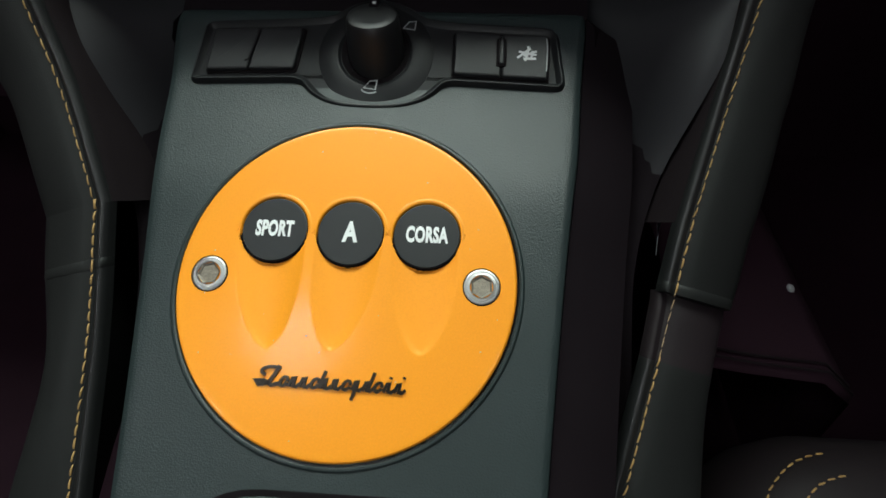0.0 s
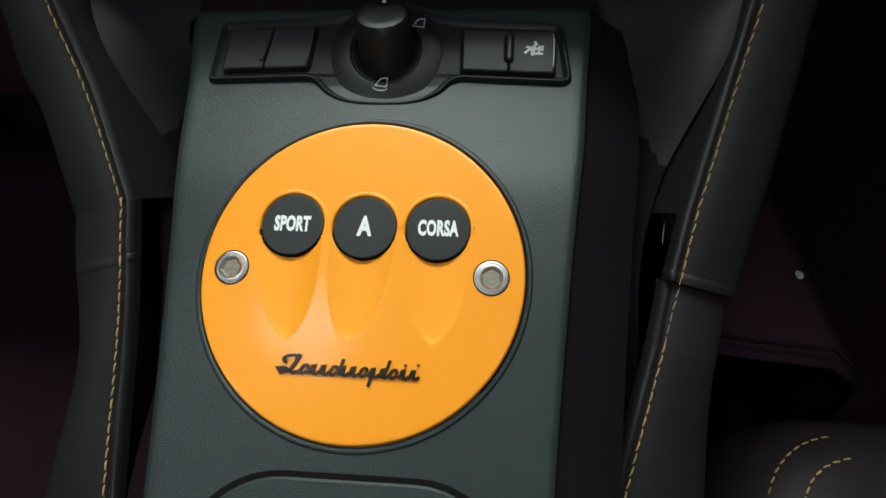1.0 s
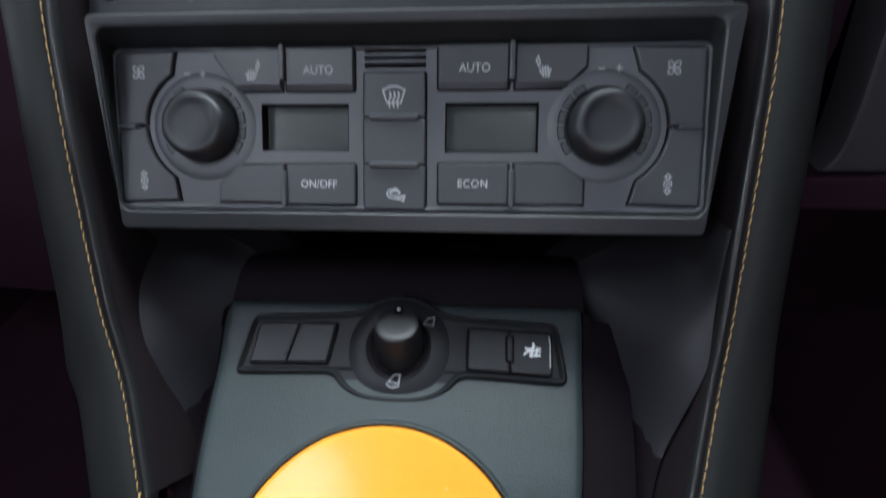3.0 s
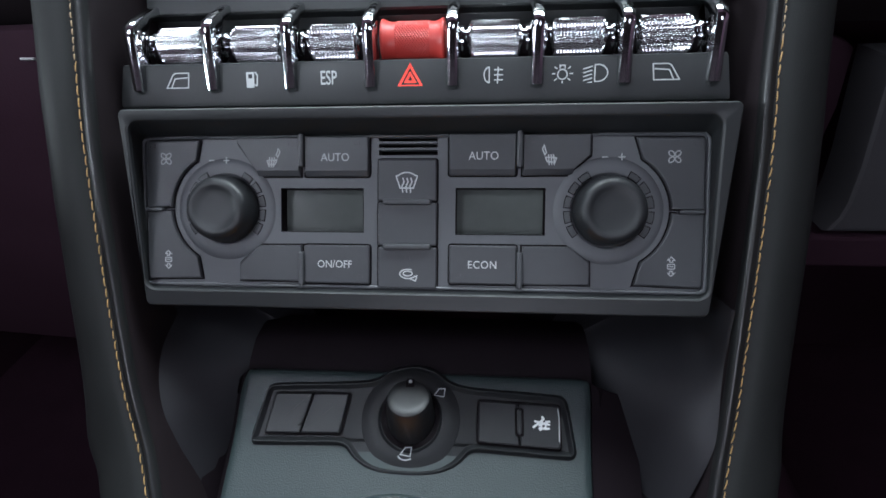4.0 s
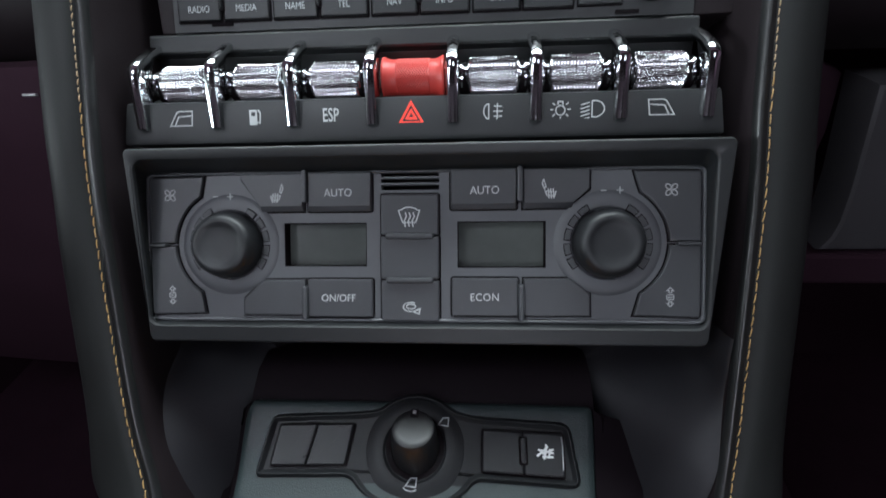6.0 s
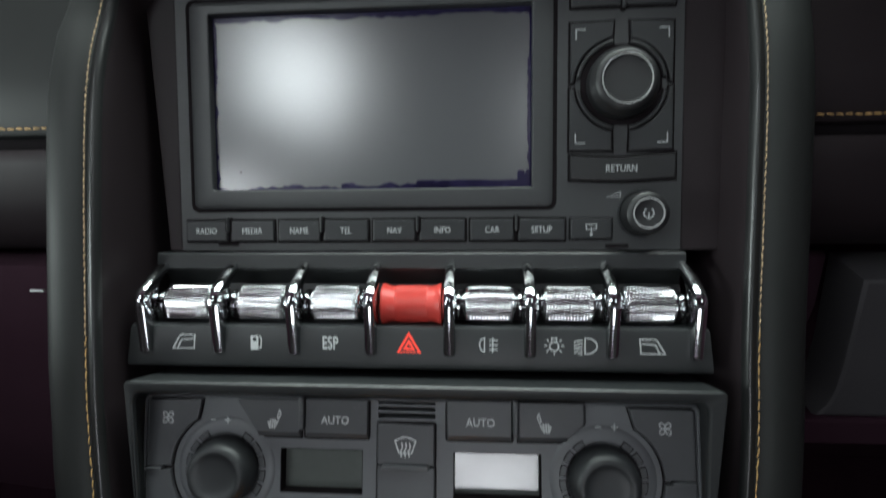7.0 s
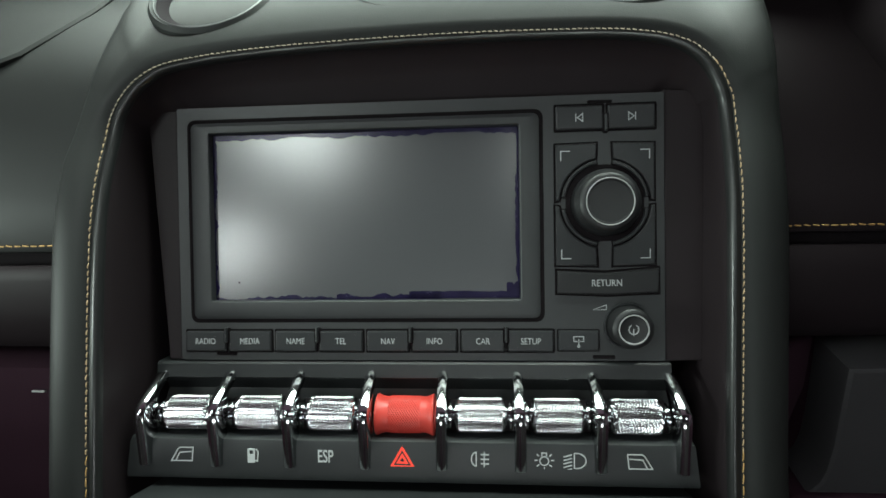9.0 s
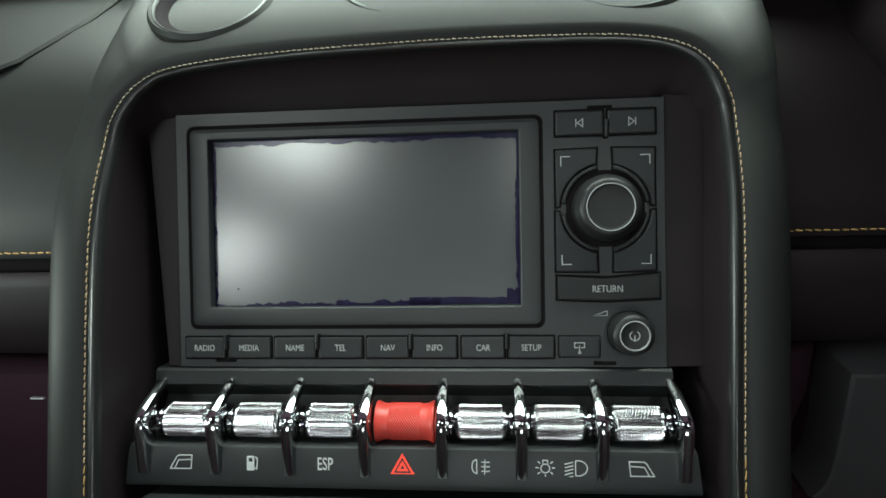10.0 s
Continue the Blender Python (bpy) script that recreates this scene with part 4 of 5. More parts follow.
    icon(mids[2], [(arc(x, y, 0.0036, 60, 340, 16, 0.0021), False), (arc(x, y + 0.0002, 0.0021, 0, 345, 14, 0.0011), True), ([(x + 0.0012, y - 0.0022), (x + 0.0042, y - 0.0008), (x + 0.0036, y - 0.0032)], True)], 0.0, 0.0005)
    # lettered and blank keys round the displays
    k = rect_key(-48.5, -18.5, 21.8, 39.9, ob)
    lettering("AUTO", -0.0340, 0.0302, 0.00005, 0.0036, k, PRINT, wide=0.92)
    led(k, -24, 36.6)
    k = rect_key(17.6, 47.4, 22.2, 40.6, ob)
    lettering("AUTO", 0.0330, 0.0306, 0.00005, 0.0036, k, PRINT, wide=0.92)
    led(k, 21.4, 37.4)
    k = rect_key(-48.9, -18.3, -27.0, -9.4, ob, lip=0.0)
    lettering("ON/OFF", -0.0343, -0.0182, 0.00005, 0.0034, k, PRINT, wide=0.92)
    led(k, -22.8, -23.6)
    k = rect_key(18.0, 47.9, -26.2, -8.8, ob, lip=0.0)
    lettering("ECON", 0.0328, -0.0176, 0.00005, 0.0034, k, PRINT, wide=0.92, spacing=1.1)
    led(k, 21.8, -22.6)
    k = poly_key(((-50.4, 39.7), (-80.2, 39.2), (-80.4, 37.0), (-71.4, 25.0), (-71.0, 21.9), (-50.4, 21.9)), ob)
    icon(k, seat_icon(-0.0632, 0.0305, 1), 0.0, 0.0005)
    led(k, -54.5, 36.6)
    k = poly_key(((79.4, 39.9), (49.8, 40.4), (50.0, 22.2), (71.6, 22.5), (72.4, 25.2), (79.4, 31.0)), ob)
    icon(k, seat_icon(0.0618, 0.0312, -1), 0.0, 0.0005)
    led(k, 54.5, 37.3)
    poly_key(((-50.0, -9.6), (-70.2, -9.8), (-79.6, -18.5), (-79.6, -26.2), (-50.3, -26.2)), ob, lip=0.0)
    poly_key(((70.7, -8.9), (50.3, -9.0), (50.5, -26.0), (79.7, -25.8), (79.5, -15.6)), ob, lip=0.0)
    for x, y0, y1 in ((-49.6, 26.0, 41.0), (-49.7, -28.0, -12.5), (48.7, 25.5, 41.4), (49.2, -28.0, -11.5)):
        bm = bmesh.new()
        box(bm, x / 1000 - 0.0013, x / 1000 + 0.0013, y0 / 1000, y1 / 1000, -0.003, 0.0020, 0.0010, 0.0008)
        part("finger_ridge", bm, FACE_KEY, ob)
    # dials and the keys that wrap round them
    for s, cx, left in ((-1, -0.0862, True), (1, 0.0872, False)):
        cy = 0.0068
        x_out = 124.6 if left else 126.8
        cut = 26.4

        def wrap(a0, a1):
            return [(1000 * cx + s * cut * math.cos(radians(a)), 1000 * cy + cut * math.sin(radians(a))) for a in [a0 + (a1 - a0) * q / 10 for q in range(11)]]

        up = wrap(58, 2) + [(s * x_out, 7.4), (s * x_out, 36.8), (s * (x_out - 1), 38.2), (s * 98.4, 38.6)]
        down = [(s * 98.4, -25.4), (s * (x_out - 1.0), -26.2), (s * x_out, -25.2), (s * x_out, 5.6)] + wrap(-2, -58)
        for pts, draw in ((up, "fan"), (down, "vent")):
            area = sum(a[0] * b[1] - b[0] * a[1] for a, b in zip(pts, pts[1:] + pts[:1]))
            pts = pts if area > 0 else pts[::-1]
            k = poly_key(pts, ob, lip=0.0)
            if draw == "fan":
                icon(k, fan_icon(s * (0.1146 if left else 0.1140), 0.0300, 0.0033), 0.0, 0.0005, PRINT_DIM)
                led(k, s * (x_out - 3.4), 35.6)
            else:
                icon(k, vent_icon(s * (0.1143 if left else 0.1138), -0.0170), 0.0, 0.0004, PRINT_DIM)
                led(k, s * (x_out - 3.4), -22.6)
        bm = bmesh.new()
        box(bm, min(s * 0.1165, s * x_out / 1000), max(s * 0.1165, s * x_out / 1000), 0.0057, 0.0073, -0.003, 0.0013, 0.0006, 0.0005)
        part("finger_ridge", bm, FACE_KEY, ob)
        bm = bmesh.new()
        turned(bm, [(0.0236, -0.004), (0.0235, -0.0020), (0.0226, -0.0014), (0.0212, -0.0010), (0.0196, -0.0008), (0.0166, -0.0009), (0.0154, -0.0020)], 72, cx, cy)
        ring = part("dial_ring", bm, FACE, ob, "grey ring round a dial")
        for q in range(10):
            a = -30 + 21 * q if q < 5 else 126 + 21 * (q - 5)
            bm = bmesh.new()
            pts = [(cx + r * math.cos(radians(b)), cy + r * math.sin(radians(b))) for r, b in ((0.0164, a - 7.5), (0.0191, a - 7.5), (0.0192, a), (0.0191, a + 7.5), (0.0164, a + 7.5), (0.0165, a))]
            slab(bm, inset(pts, -0.0003), -0.004, -0.0007, 0.0001)
            groove = part("tick_groove", bm, VOID, ring)
            bm = bmesh.new()
            slab(bm, inset(pts, 0.0001), -0.004, -0.0004, 0.0002)
            part("tick", bm, FACE_KEY, groove)
        bm = bmesh.new()
        turned(bm, [(0.0154, -0.004), (0.0153, 0.0000), (0.0149, 0.0040), (0.0142, 0.0066), (0.0133, 0.0082), (0.0124, 0.0090), (0.0114, 0.0094), (0.0102, 0.0093), (0.0092, 0.0088), (0.0082, 0.0085), (0.0060, 0.0083), (0.0030, 0.0082), (0.001, 0.0082)], 72, cx, cy)
        part("temperature_dial", bm, BUTTON, ob, "soft black rotary dial with a dished cap")
        x, y = (-0.0926, 0.0292) if left else (0.0851, 0.0300)
        for lines in ([([(x - 0.0013, y), (x + 0.0013, y)], False)], [([(x + 0.0056, y), (x + 0.0086, y)], False), ([(x + 0.0071, y - 0.0015), (x + 0.0071, y + 0.0015)], False)]):
            icon(ob, lines, -0.0004, 0.00055, PRINT_DIM, "dial_sign", "grey printed sign")


climate_panel()


# ---- the toggle bank ----
BRACKETS = (-0.1162, -0.0825, -0.0484, -0.0143, 0.0198, 0.0540, 0.0881, 0.1222)


def knurled(bm, x0, x1, v, w, r, around=44, along=22, high=0.00045):
    """A cylinder along x with a diamond knurl."""
    rings = []
    for i in range(along + 1):
        x = x0 + (x1 - x0) * i / along
        row = []
        for k in range(around):
            a = 2 * math.pi * k / around
            h = high if (i + k) % 2 else 0
            end = 0.0004 if i in (0, along) else 0
            row.append((x, v + (r + h - end) * math.cos(a), w + (r + h - end) * math.sin(a)))
        rings.append(row)
    rows = [[bm.verts.new(p) for p in ring] for ring in rings]
    for i in range(along):
        for k in range(around):
            j = (k + 1) % around
            a, b, c, d = rows[i][k], rows[i][j], rows[i + 1][j], rows[i + 1][k]
            if (i + k) % 2:
                bm.faces.new((a, b, c)), bm.faces.new((a, c, d))
            else:
                bm.faces.new((a, b, d)), bm.faces.new((b, c, d))
    bm.faces.new(rows[0]), bm.faces.new(rows[-1])


def along_x(bm, profile, v, w, n=28):
    """A turned body round a line along x from (radius, x) pairs."""
    loft(bm, [[(x, v + r * math.cos(2 * math.pi * i / n), w + r * math.sin(2 * math.pi * i / n)) for i in range(n)] for r, x in profile], cap0=True, cap1=True)


def toggle_bank():
    ob = thing("toggle_bank", M_RADIO, "dark grey bank of seven toggles between chrome brackets", "switch bank")
    prof = [(-0.0600, -0.010), (-0.0602, 0.0000), (-0.0612, 0.0008), (-0.0676, 0.0006), (-0.0684, -0.0002), (-0.0690, -0.0060), (-0.0760, -0.0100), (-0.0870, -0.0080), (-0.0915, 0.0040), (-0.0918, 0.0120), (-0.0924, 0.0132), (-0.0940, 0.0136),
            (-0.1085, 0.0146), (-0.1100, 0.0142), (-0.1104, 0.0120), (-0.1106, -0.020)]
    bm = bmesh.new()
    xs = (-0.1285, -0.1262, -0.1255, -0.10, -0.05, 0.0, 0.05, 0.10, 0.1250, 0.1258, 0.1285)
    rings = []
    for x in xs:
        f = 1.0 if abs(x) > 0.1280 else 0.0
        rings.append([(0.002 + x * (1.012 - 0.05 * ease(-0.108, -0.060, v)), v, w - 0.012 * f) for v, w in prof])
    loft(bm, rings, closed=False)
    part("housing", bm, HOUSING, ob, smooth=30)
    v0, w0 = -0.0832, 0.0046
    for x in BRACKETS:
        bm = bmesh.new()
        line = [Vector(p) for p in ((x, -0.0632, -0.0030), (x, -0.0655, 0.0030), (x, -0.0700, 0.0100), (x, -0.0742, 0.0158), (x, -0.0768, 0.0184), (x, -0.0795, 0.0196), (x, -0.0830, 0.0194), (x, -0.0920, 0.0182), (x, -0.1035, 0.0168), (x, -0.1052, 0.0135))]
        rings = []
        for i, p in enumerate(line):
            d = (line[min(i + 1, len(line) - 1)] - line[max(i - 1, 0)]).normalized()
            n = Vector((0, -d.z, d.y))
            n = n if n.z > 0 else -n
            half, back = 0.0025 if i else 0.0015, 0.0085 if 2 < i < 8 else 0.0035
            rings.append([p + Vector((half * a, 0, 0)) + n * b for a, b in ((-1, -back), (-1, -0.0012), (-0.8, -0.0004), (-0.4, 0), (0, 0.00012), (0.4, 0), (0.8, -0.0004), (1, -0.0012), (1, -back))])
        loft(bm, rings, cap0=True, cap1=True)
        bracket = part("bracket", bm, CHROME, ob, "chrome bracket")
        for s in (-1, 1):
            bm = bmesh.new()
            along_x(bm, [(0.0016, x + s * 0.0012), (0.0021, x + s * 0.0019), (0.0021, x + s * 0.0026), (0.0014, x + s * 0.0031)], -0.0806, 0.0150, 16)
            part("pivot_cap", bm, CHROME, bracket)
    for i, (a, b) in enumerate(zip(BRACKETS, BRACKETS[1:])):
        mid, red = (a + b) / 2, i == 3
        toggle = bmesh.new()
        if red:
            along_x(toggle, [(0.0072, a + 0.0034), (0.0090, a + 0.0038), (0.0092, a + 0.0046), (0.0084, a + 0.0060), (0.0079, a + 0.0078), (0.0079, b - 0.0078), (0.0084, b - 0.0060), (0.0092, b - 0.0046), (0.0090, b - 0.0038), (0.0072, b - 0.0034)], v0, w0, 40)
            body = part("hazard_toggle", toggle, RED, ob, "red toggle roller")
            bm = bmesh.new()
            knurled(bm, a + 0.0096, b - 0.0096, v0, w0, 0.00790, 64, 26, 0.00030)
            part("knurl", bm, RED, body, "finely knurled red band", smooth=0)
            bm = bmesh.new()
            box(bm, a + 0.0075, b - 0.0075, v0 - 0.0098, v0 - 0.0088, w0 + 0.0020, w0 + 0.0052, 0.0003, 0.0002)
            part("glow_strip", bm, WARN, body, "lit red strip")
        else:
            knurled(toggle, mid - 0.0100, mid + 0.0100, v0, w0, 0.0070, 52, 30, 0.0008)
            body = part("toggle", toggle, KNURL, ob, "knurled chrome toggle roller", smooth=0)
            for s in (-1, 1):
                bm = bmesh.new()
                along_x(bm, [(0.0066, mid + s * 0.0098), (0.0068, mid + s * 0.0106), (0.0054, mid + s * 0.0116), (0.0050, mid + s * 0.0122), (0.0062, mid + s * 0.0130), (0.0062, mid + s * 0.0138), (0.0046, mid + s * 0.0144), (0.0046, mid + s * 0.0160)], v0, w0)
                part("collar", bm, CHROME, body, "chrome collar")
            bm = bmesh.new()
            along_x(bm, [(0.0068, a + 0.0028), (0.0068, b - 0.0028)], v0 - 0.0006, w0 - 0.0016, 28)
            part("axle", bm, VOID, body)
    # printed signs on the strip below
    z = 0.0141

    def sign(lines, mat=None, wide=0.00046, label="white printed sign"):
        icon(ob, lines, z, wide, mat, "sign", label)

    y = -0.0992
    for x, s in ((-0.0992, 1), (0.1046, -1)):
        sign([([(x - s * 0.0052, y - 0.0030), (x - s * 0.0020, y + 0.0024), (x - s * 0.0008, y + 0.0031), (x + s * 0.0052, y + 0.0031), (x + s * 0.0046, y - 0.0030)], True), ([(x - s * 0.0030, y - 0.0028), (x - s * 0.0012, y + 0.0008), (x + s * 0.0046, y + 0.0012)], False)])
    x = -0.0660
    bm = bmesh.new()
    border(bm, rrect(x - 0.0024, x + 0.0010, y - 0.0034, y + 0.0030, 0.0003, 2), rrect(x - 0.0016, x + 0.0003, y + 0.0004, y + 0.0022, 0.0002, 2), z - 0.0002, z + 0.00015, 0.00003)
    stroke(bm, [(x + 0.0010, y - 0.0022), (x + 0.0022, y - 0.0026), (x + 0.0026, y + 0.0016), (x + 0.0016, y + 0.0030)], 0.0005, z + 0.0001)
    part("sign", bm, PRINT, ob, "white printed fuel pump")
    lettering("ESP", -0.0325, y - 0.0002, z + 0.0001, 0.0056, ob, PRINT, wide=0.62, bold=0.00006)
    x = 0.0022
    sign([([(x - 0.0048, y - 0.0038), (x + 0.0048, y - 0.0038), (x, y + 0.0044)], True), ([(x - 0.0019, y - 0.0021), (x + 0.0019, y - 0.0021), (x, y + 0.0012)], True)], WARN, 0.0009, "lit red warning triangle")
    x = 0.0362
    sign([(arc(x - 0.0014, y, 0.0021, 90, 270, 10, 0.0030), True)] + [([(x + 0.0006, y + q), (x + 0.0042, y + q)], False) for q in (-0.0020, 0, 0.0020)] + [([(x + 0.0022, y + 0.0032), (x + 0.0020, y - 0.0034)], False)])
    x = 0.0642
    sign([(arc(x, y - 0.0003, 0.0019, 0, 350, 16), True), ([(x - 0.0010, y + 0.0018), (x - 0.0010, y + 0.0032), (x + 0.0010, y + 0.0032), (x + 0.0010, y + 0.0018)], False)]
         + [([(x + 0.0028 * math.cos(radians(a)), y + 0.0028 * math.sin(radians(a))), (x + 0.0042 * math.cos(radians(a)), y + 0.0042 * math.sin(radians(a)))], False) for a in (0, 40, 140, 180, 220, 270, 320)])
    x = 0.0770
    sign([([(x, y + 0.0032), *arc(x + 0.0010, y, 0.0040, 80, -80, 10, 0.0033), (x, y - 0.0032)], True)] + [([(x - 0.0010, y + 0.0026 - 0.0015 * q), (x - 0.0046, y + 0.0016 - 0.0015 * q)], False) for q in range(5)])


toggle_bank()


# ---- the infotainment unit ----
def infotainment():
    ob = thing("infotainment_unit", M_RADIO, "dark grey infotainment unit with a worn matt screen and push buttons", "car radio")
    bm = bmesh.new()
    perforated(bm, -0.1072, 0.1208, -0.0594, 0.0618, [(-0.0990, 0.0640, -0.0385, 0.0530)], -0.030, 0.0)
    part("fascia", bm, SOFT, ob, smooth=20)
    for pts in (mm((-107.6, 61), (-121.5, 60.4), (-122.2, 58), (-114.2, -59.4), (-107.6, -59.6)), mm((140.0, -59.4), (139, 60), (137.5, 62.4), (121.2, 63.4), (121.2, -59.6))):
        area = sum(a[0] * b[1] - b[0] * a[1] for a, b in zip(pts, pts[1:] + pts[:1]))
        bm = bmesh.new()
        slab(bm, pts if area > 0 else pts[::-1], -0.030, -0.0008, 0.0008)
        part("side_filler", bm, LEATHER_DARK, ob)
    bm = bmesh.new()
    border(bm, rrect(-0.1021, 0.0671, -0.0415, 0.0561, 0.0038, 5), rrect(-0.1002, 0.0652, -0.0396, 0.0542, 0.0026, 5), -0.004, 0.00012, 0.0001)
    part("bezel_gap", bm, VOID, ob)
    outer, mid, inner = rrect(-0.1002, 0.0652, -0.0396, 0.0542, 0.0028, 5), rrect(-0.0985, 0.0635, -0.0379, 0.0525, 0.0020, 5), rrect(-0.0912, 0.0562, -0.0310, 0.0492, 0.0008, 5)
    bm = bmesh.new()
    loft(bm, [[(x, y, -0.010) for x, y in outer], [(x, y, 0.0004) for x, y in outer], [(x, y, 0.0010) for x, y in mid], [(x, y, 0.0004) for x, y in inset(inner, -0.0006)], [(x, y, 0.0000) for x, y in inset(inner, -0.0002)], [(x, y, -0.0040) for x, y in inner]])
    part("screen_bezel", bm, SOFT, ob, smooth=25)
    bm = bmesh.new()
    slab(bm, rrect(-0.0925, 0.0575, -0.0322, 0.0505, 0.001, 2), -0.008, -0.0034, 0.0001)
    screen = part("screen", bm, SCREEN, ob, "switched-off matt screen with smeared edges")
    # ragged purple film along the screen's edges
    rnd = random.Random(11)
    bm = bmesh.new()

    def ragged(points, across, deep0, deep1):
        row_a, row_b = [], []
        d = (deep0 + deep1) / 2
        for k, p in enumerate(points):
            d = min(deep1, max(deep0, d + rnd.uniform(-0.4, 0.4) * (deep1 - deep0)))
            row_a.append((*p, -0.0031)), row_b.append((p[0] + across[0] * d, p[1] + across[1] * d, -0.0031))
        loft(bm, [row_a, row_b], closed=False)

    n = 90
    ragged([(-0.0912 + 0.1474 * k / n, 0.0492) for k in range(n + 1)], (0, -1), 0.0018, 0.0032)
    ragged([(-0.0912 + 0.0600 * k / 40, -0.0310) for k in range(41)], (0, 1), 0.0002, 0.0024)
    ragged([(-0.0312 + 0.0500 * k / 40, -0.0310) for k in range(41)], (0, 1), 0.0012, 0.0030)
    ragged([(0.0040 + 0.0522 * k / 36, -0.0306) for k in range(37)], (0, 1), 0.0026, 0.0034)
    ragged([(0.0500 + 0.0062 * k / 12, -0.0280) for k in range(13)], (0, 1), 0.0004, 0.0050)
    ragged([(-0.0912, -0.0305 + 0.0790 * k / n) for k in range(n + 1)], (1, 0), 0.0004, 0.0020)
    ragged([(0.0562, -0.0305 + 0.0790 * k / n) for k in range(n + 1)], (-1, 0), 0.0009, 0.0019)
    part("edge_film", bm, FILM, screen, "ragged purple film edge")
    bm = bmesh.new()
    turned(bm, [(0.0005, -0.0034), (0.0004, -0.0030)], 8, -0.0795, -0.0225)
    part("speck", bm, VOID, screen, "dark speck")
    # the lower row of source keys
    words = ("RADIO", "MEDIA", "NAME", "TEL", "NAV", "INFO", "CAR", "SETUP")
    for i, word in enumerate(words):
        pair, second = divmod(i, 2)
        x0 = -0.1042 + pair * 0.0443 + second * 0.0214
        x1 = x0 + (0.0196 if not second else 0.0206)
        bm = bmesh.new()
        slab(bm, rrect(x0 - 0.0008, x1 + 0.0008, -0.0559, -0.0445, 0.0008, 3), -0.002, 0.0002, 0.0001)
        part("key_gap", bm, VOID, ob)
        bm = bmesh.new()
        slab(bm, rrect(x0, x1, -0.0550, -0.0454, 0.0006, 3), -0.002, 0.0016, 0.0006)
        k = part("source_key", bm, BUTTON, ob)
        lettering(word, (x0 + x1) / 2, -0.0503, 0.00165, 0.0029, k, PRINT_DIM, wide=0.80)
        if not second:
            bm = bmesh.new()
            box(bm, x1 - 0.0006, x1 + 0.0024, -0.0515, -0.0438, 0.0, 0.0018, 0.0012, 0.0002)
            ridge = part("finger_ridge", bm, VOID, ob)
            bm = bmesh.new()
            box(bm, x1 + 0.0003, x1 + 0.0015, -0.0507, -0.0436, 0.0, 0.0032, 0.0006, 0.0005)
            part("ridge_cap", bm, BUTTON, ridge)
    bm = bmesh.new()
    box(bm, -0.0895, -0.0795, -0.0572, -0.0558, -0.002, 0.0006, 0.0004, 0.0002)
    part("card_notch", bm, VOID, ob)
    bm = bmesh.new()
    box(bm, 0.0885, 0.0985, -0.0585, -0.0568, -0.002, 0.0006, 0.0004, 0.0002)
    part("card_notch", bm, VOID, ob)
    # track keys
    for x0, x1, s in ((0.0728, 0.0938, -1), (0.0960, 0.1167, 1)):
        bm = bmesh.new()
        slab(bm, rrect(x0 - 0.0009, x1 + 0.0009, 0.0450, 0.0577, 0.0008, 3), -0.002, 0.0002, 0.0001)
        part("key_gap", bm, VOID, ob)
        bm = bmesh.new()
        slab(bm, rrect(x0, x1, 0.0460, 0.0566, 0.0006, 3), -0.002, 0.0014, 0.0006)
        k = part("track_key", bm, BUTTON, ob)
        x, y = (x0 + x1) / 2, 0.0512
        icon(k, [([(x - s * 0.0014, y + 0.0018), (x - s * 0.0014, y - 0.0018), (x + s * 0.0010, y)], True), ([(x + s * 0.0016, y + 0.0018), (x + s * 0.0016, y - 0.0018)], False)], 0.0014, 0.0004, PRINT_DIM)
    bm = bmesh.new()
    box(bm, 0.0935, 0.0963, 0.0440, 0.0530, 0.0, 0.0016, 0.0012, 0.0002)
    ridge = part("finger_ridge", bm, VOID, ob)
    bm = bmesh.new()
    box(bm, 0.0942, 0.0956, 0.0447, 0.0524, 0.0, 0.0030, 0.0006, 0.0005)
    part("ridge_cap", bm, BUTTON, ridge)
    bm = bmesh.new()
    box(bm, 0.0870, 0.0980, 0.0578, 0.0590, 0.0, 0.0008, 0.0004, 0.0002)
    part("card_notch", bm, VOID, ob)
    # four corner keys round the control knob
    cx, cy = 0.0944, 0.0126
    for sx, sy in ((-1, 1), (1, 1), (-1, -1), (1, -1)):
        xe, ye = (0.0218, 0.0270) if sy > 0 else (0.0220, 0.0285)
        pts = [(cx + sx * 0.0036, cy + sy * ye), (cx + sx * xe, cy + sy * (ye - 0.0004)), (cx + sx * xe, cy + sy * 0.0012)]
        pts += [(cx + sx * 0.0204 * math.cos(radians(a)), cy + sy * 0.0204 * math.sin(radians(a))) for a in (4, 15, 26, 37, 48, 59, 70, 79)]
        area = sum(a[0] * b[1] - b[0] * a[1] for a, b in zip(pts, pts[1:] + pts[:1]))
        pts = pts if area > 0 else pts[::-1]
        bm = bmesh.new()
        slab(bm, inset(pts, -0.0009), -0.002, 0.0002, 0.0001)
        part("key_gap", bm, VOID, ob)
        bm = bmesh.new()
        slab(bm, pts, -0.002, 0.0012, 0.0006)
        k = part("corner_key", bm, BUTTON, ob)
        strip = [(cx + sx * r * math.cos(radians(a)), cy + sy * r * math.sin(radians(a))) for r, seq in ((0.0196, range(9, 80, 10)), (0.0180, range(79, 8, -10))) for a in seq]
        strip = strip if sx * sy > 0 else strip[::-1]
        bm = bmesh.new()
        slab(bm, inset(strip, -0.0006), -0.002, 0.00025, 0.0001)
        part("strip_gap", bm, VOID, k)
        bm = bmesh.new()
        slab(bm, strip, -0.002, 0.0013, 0.0005)
        part("arc_strip", bm, BUTTON, k)
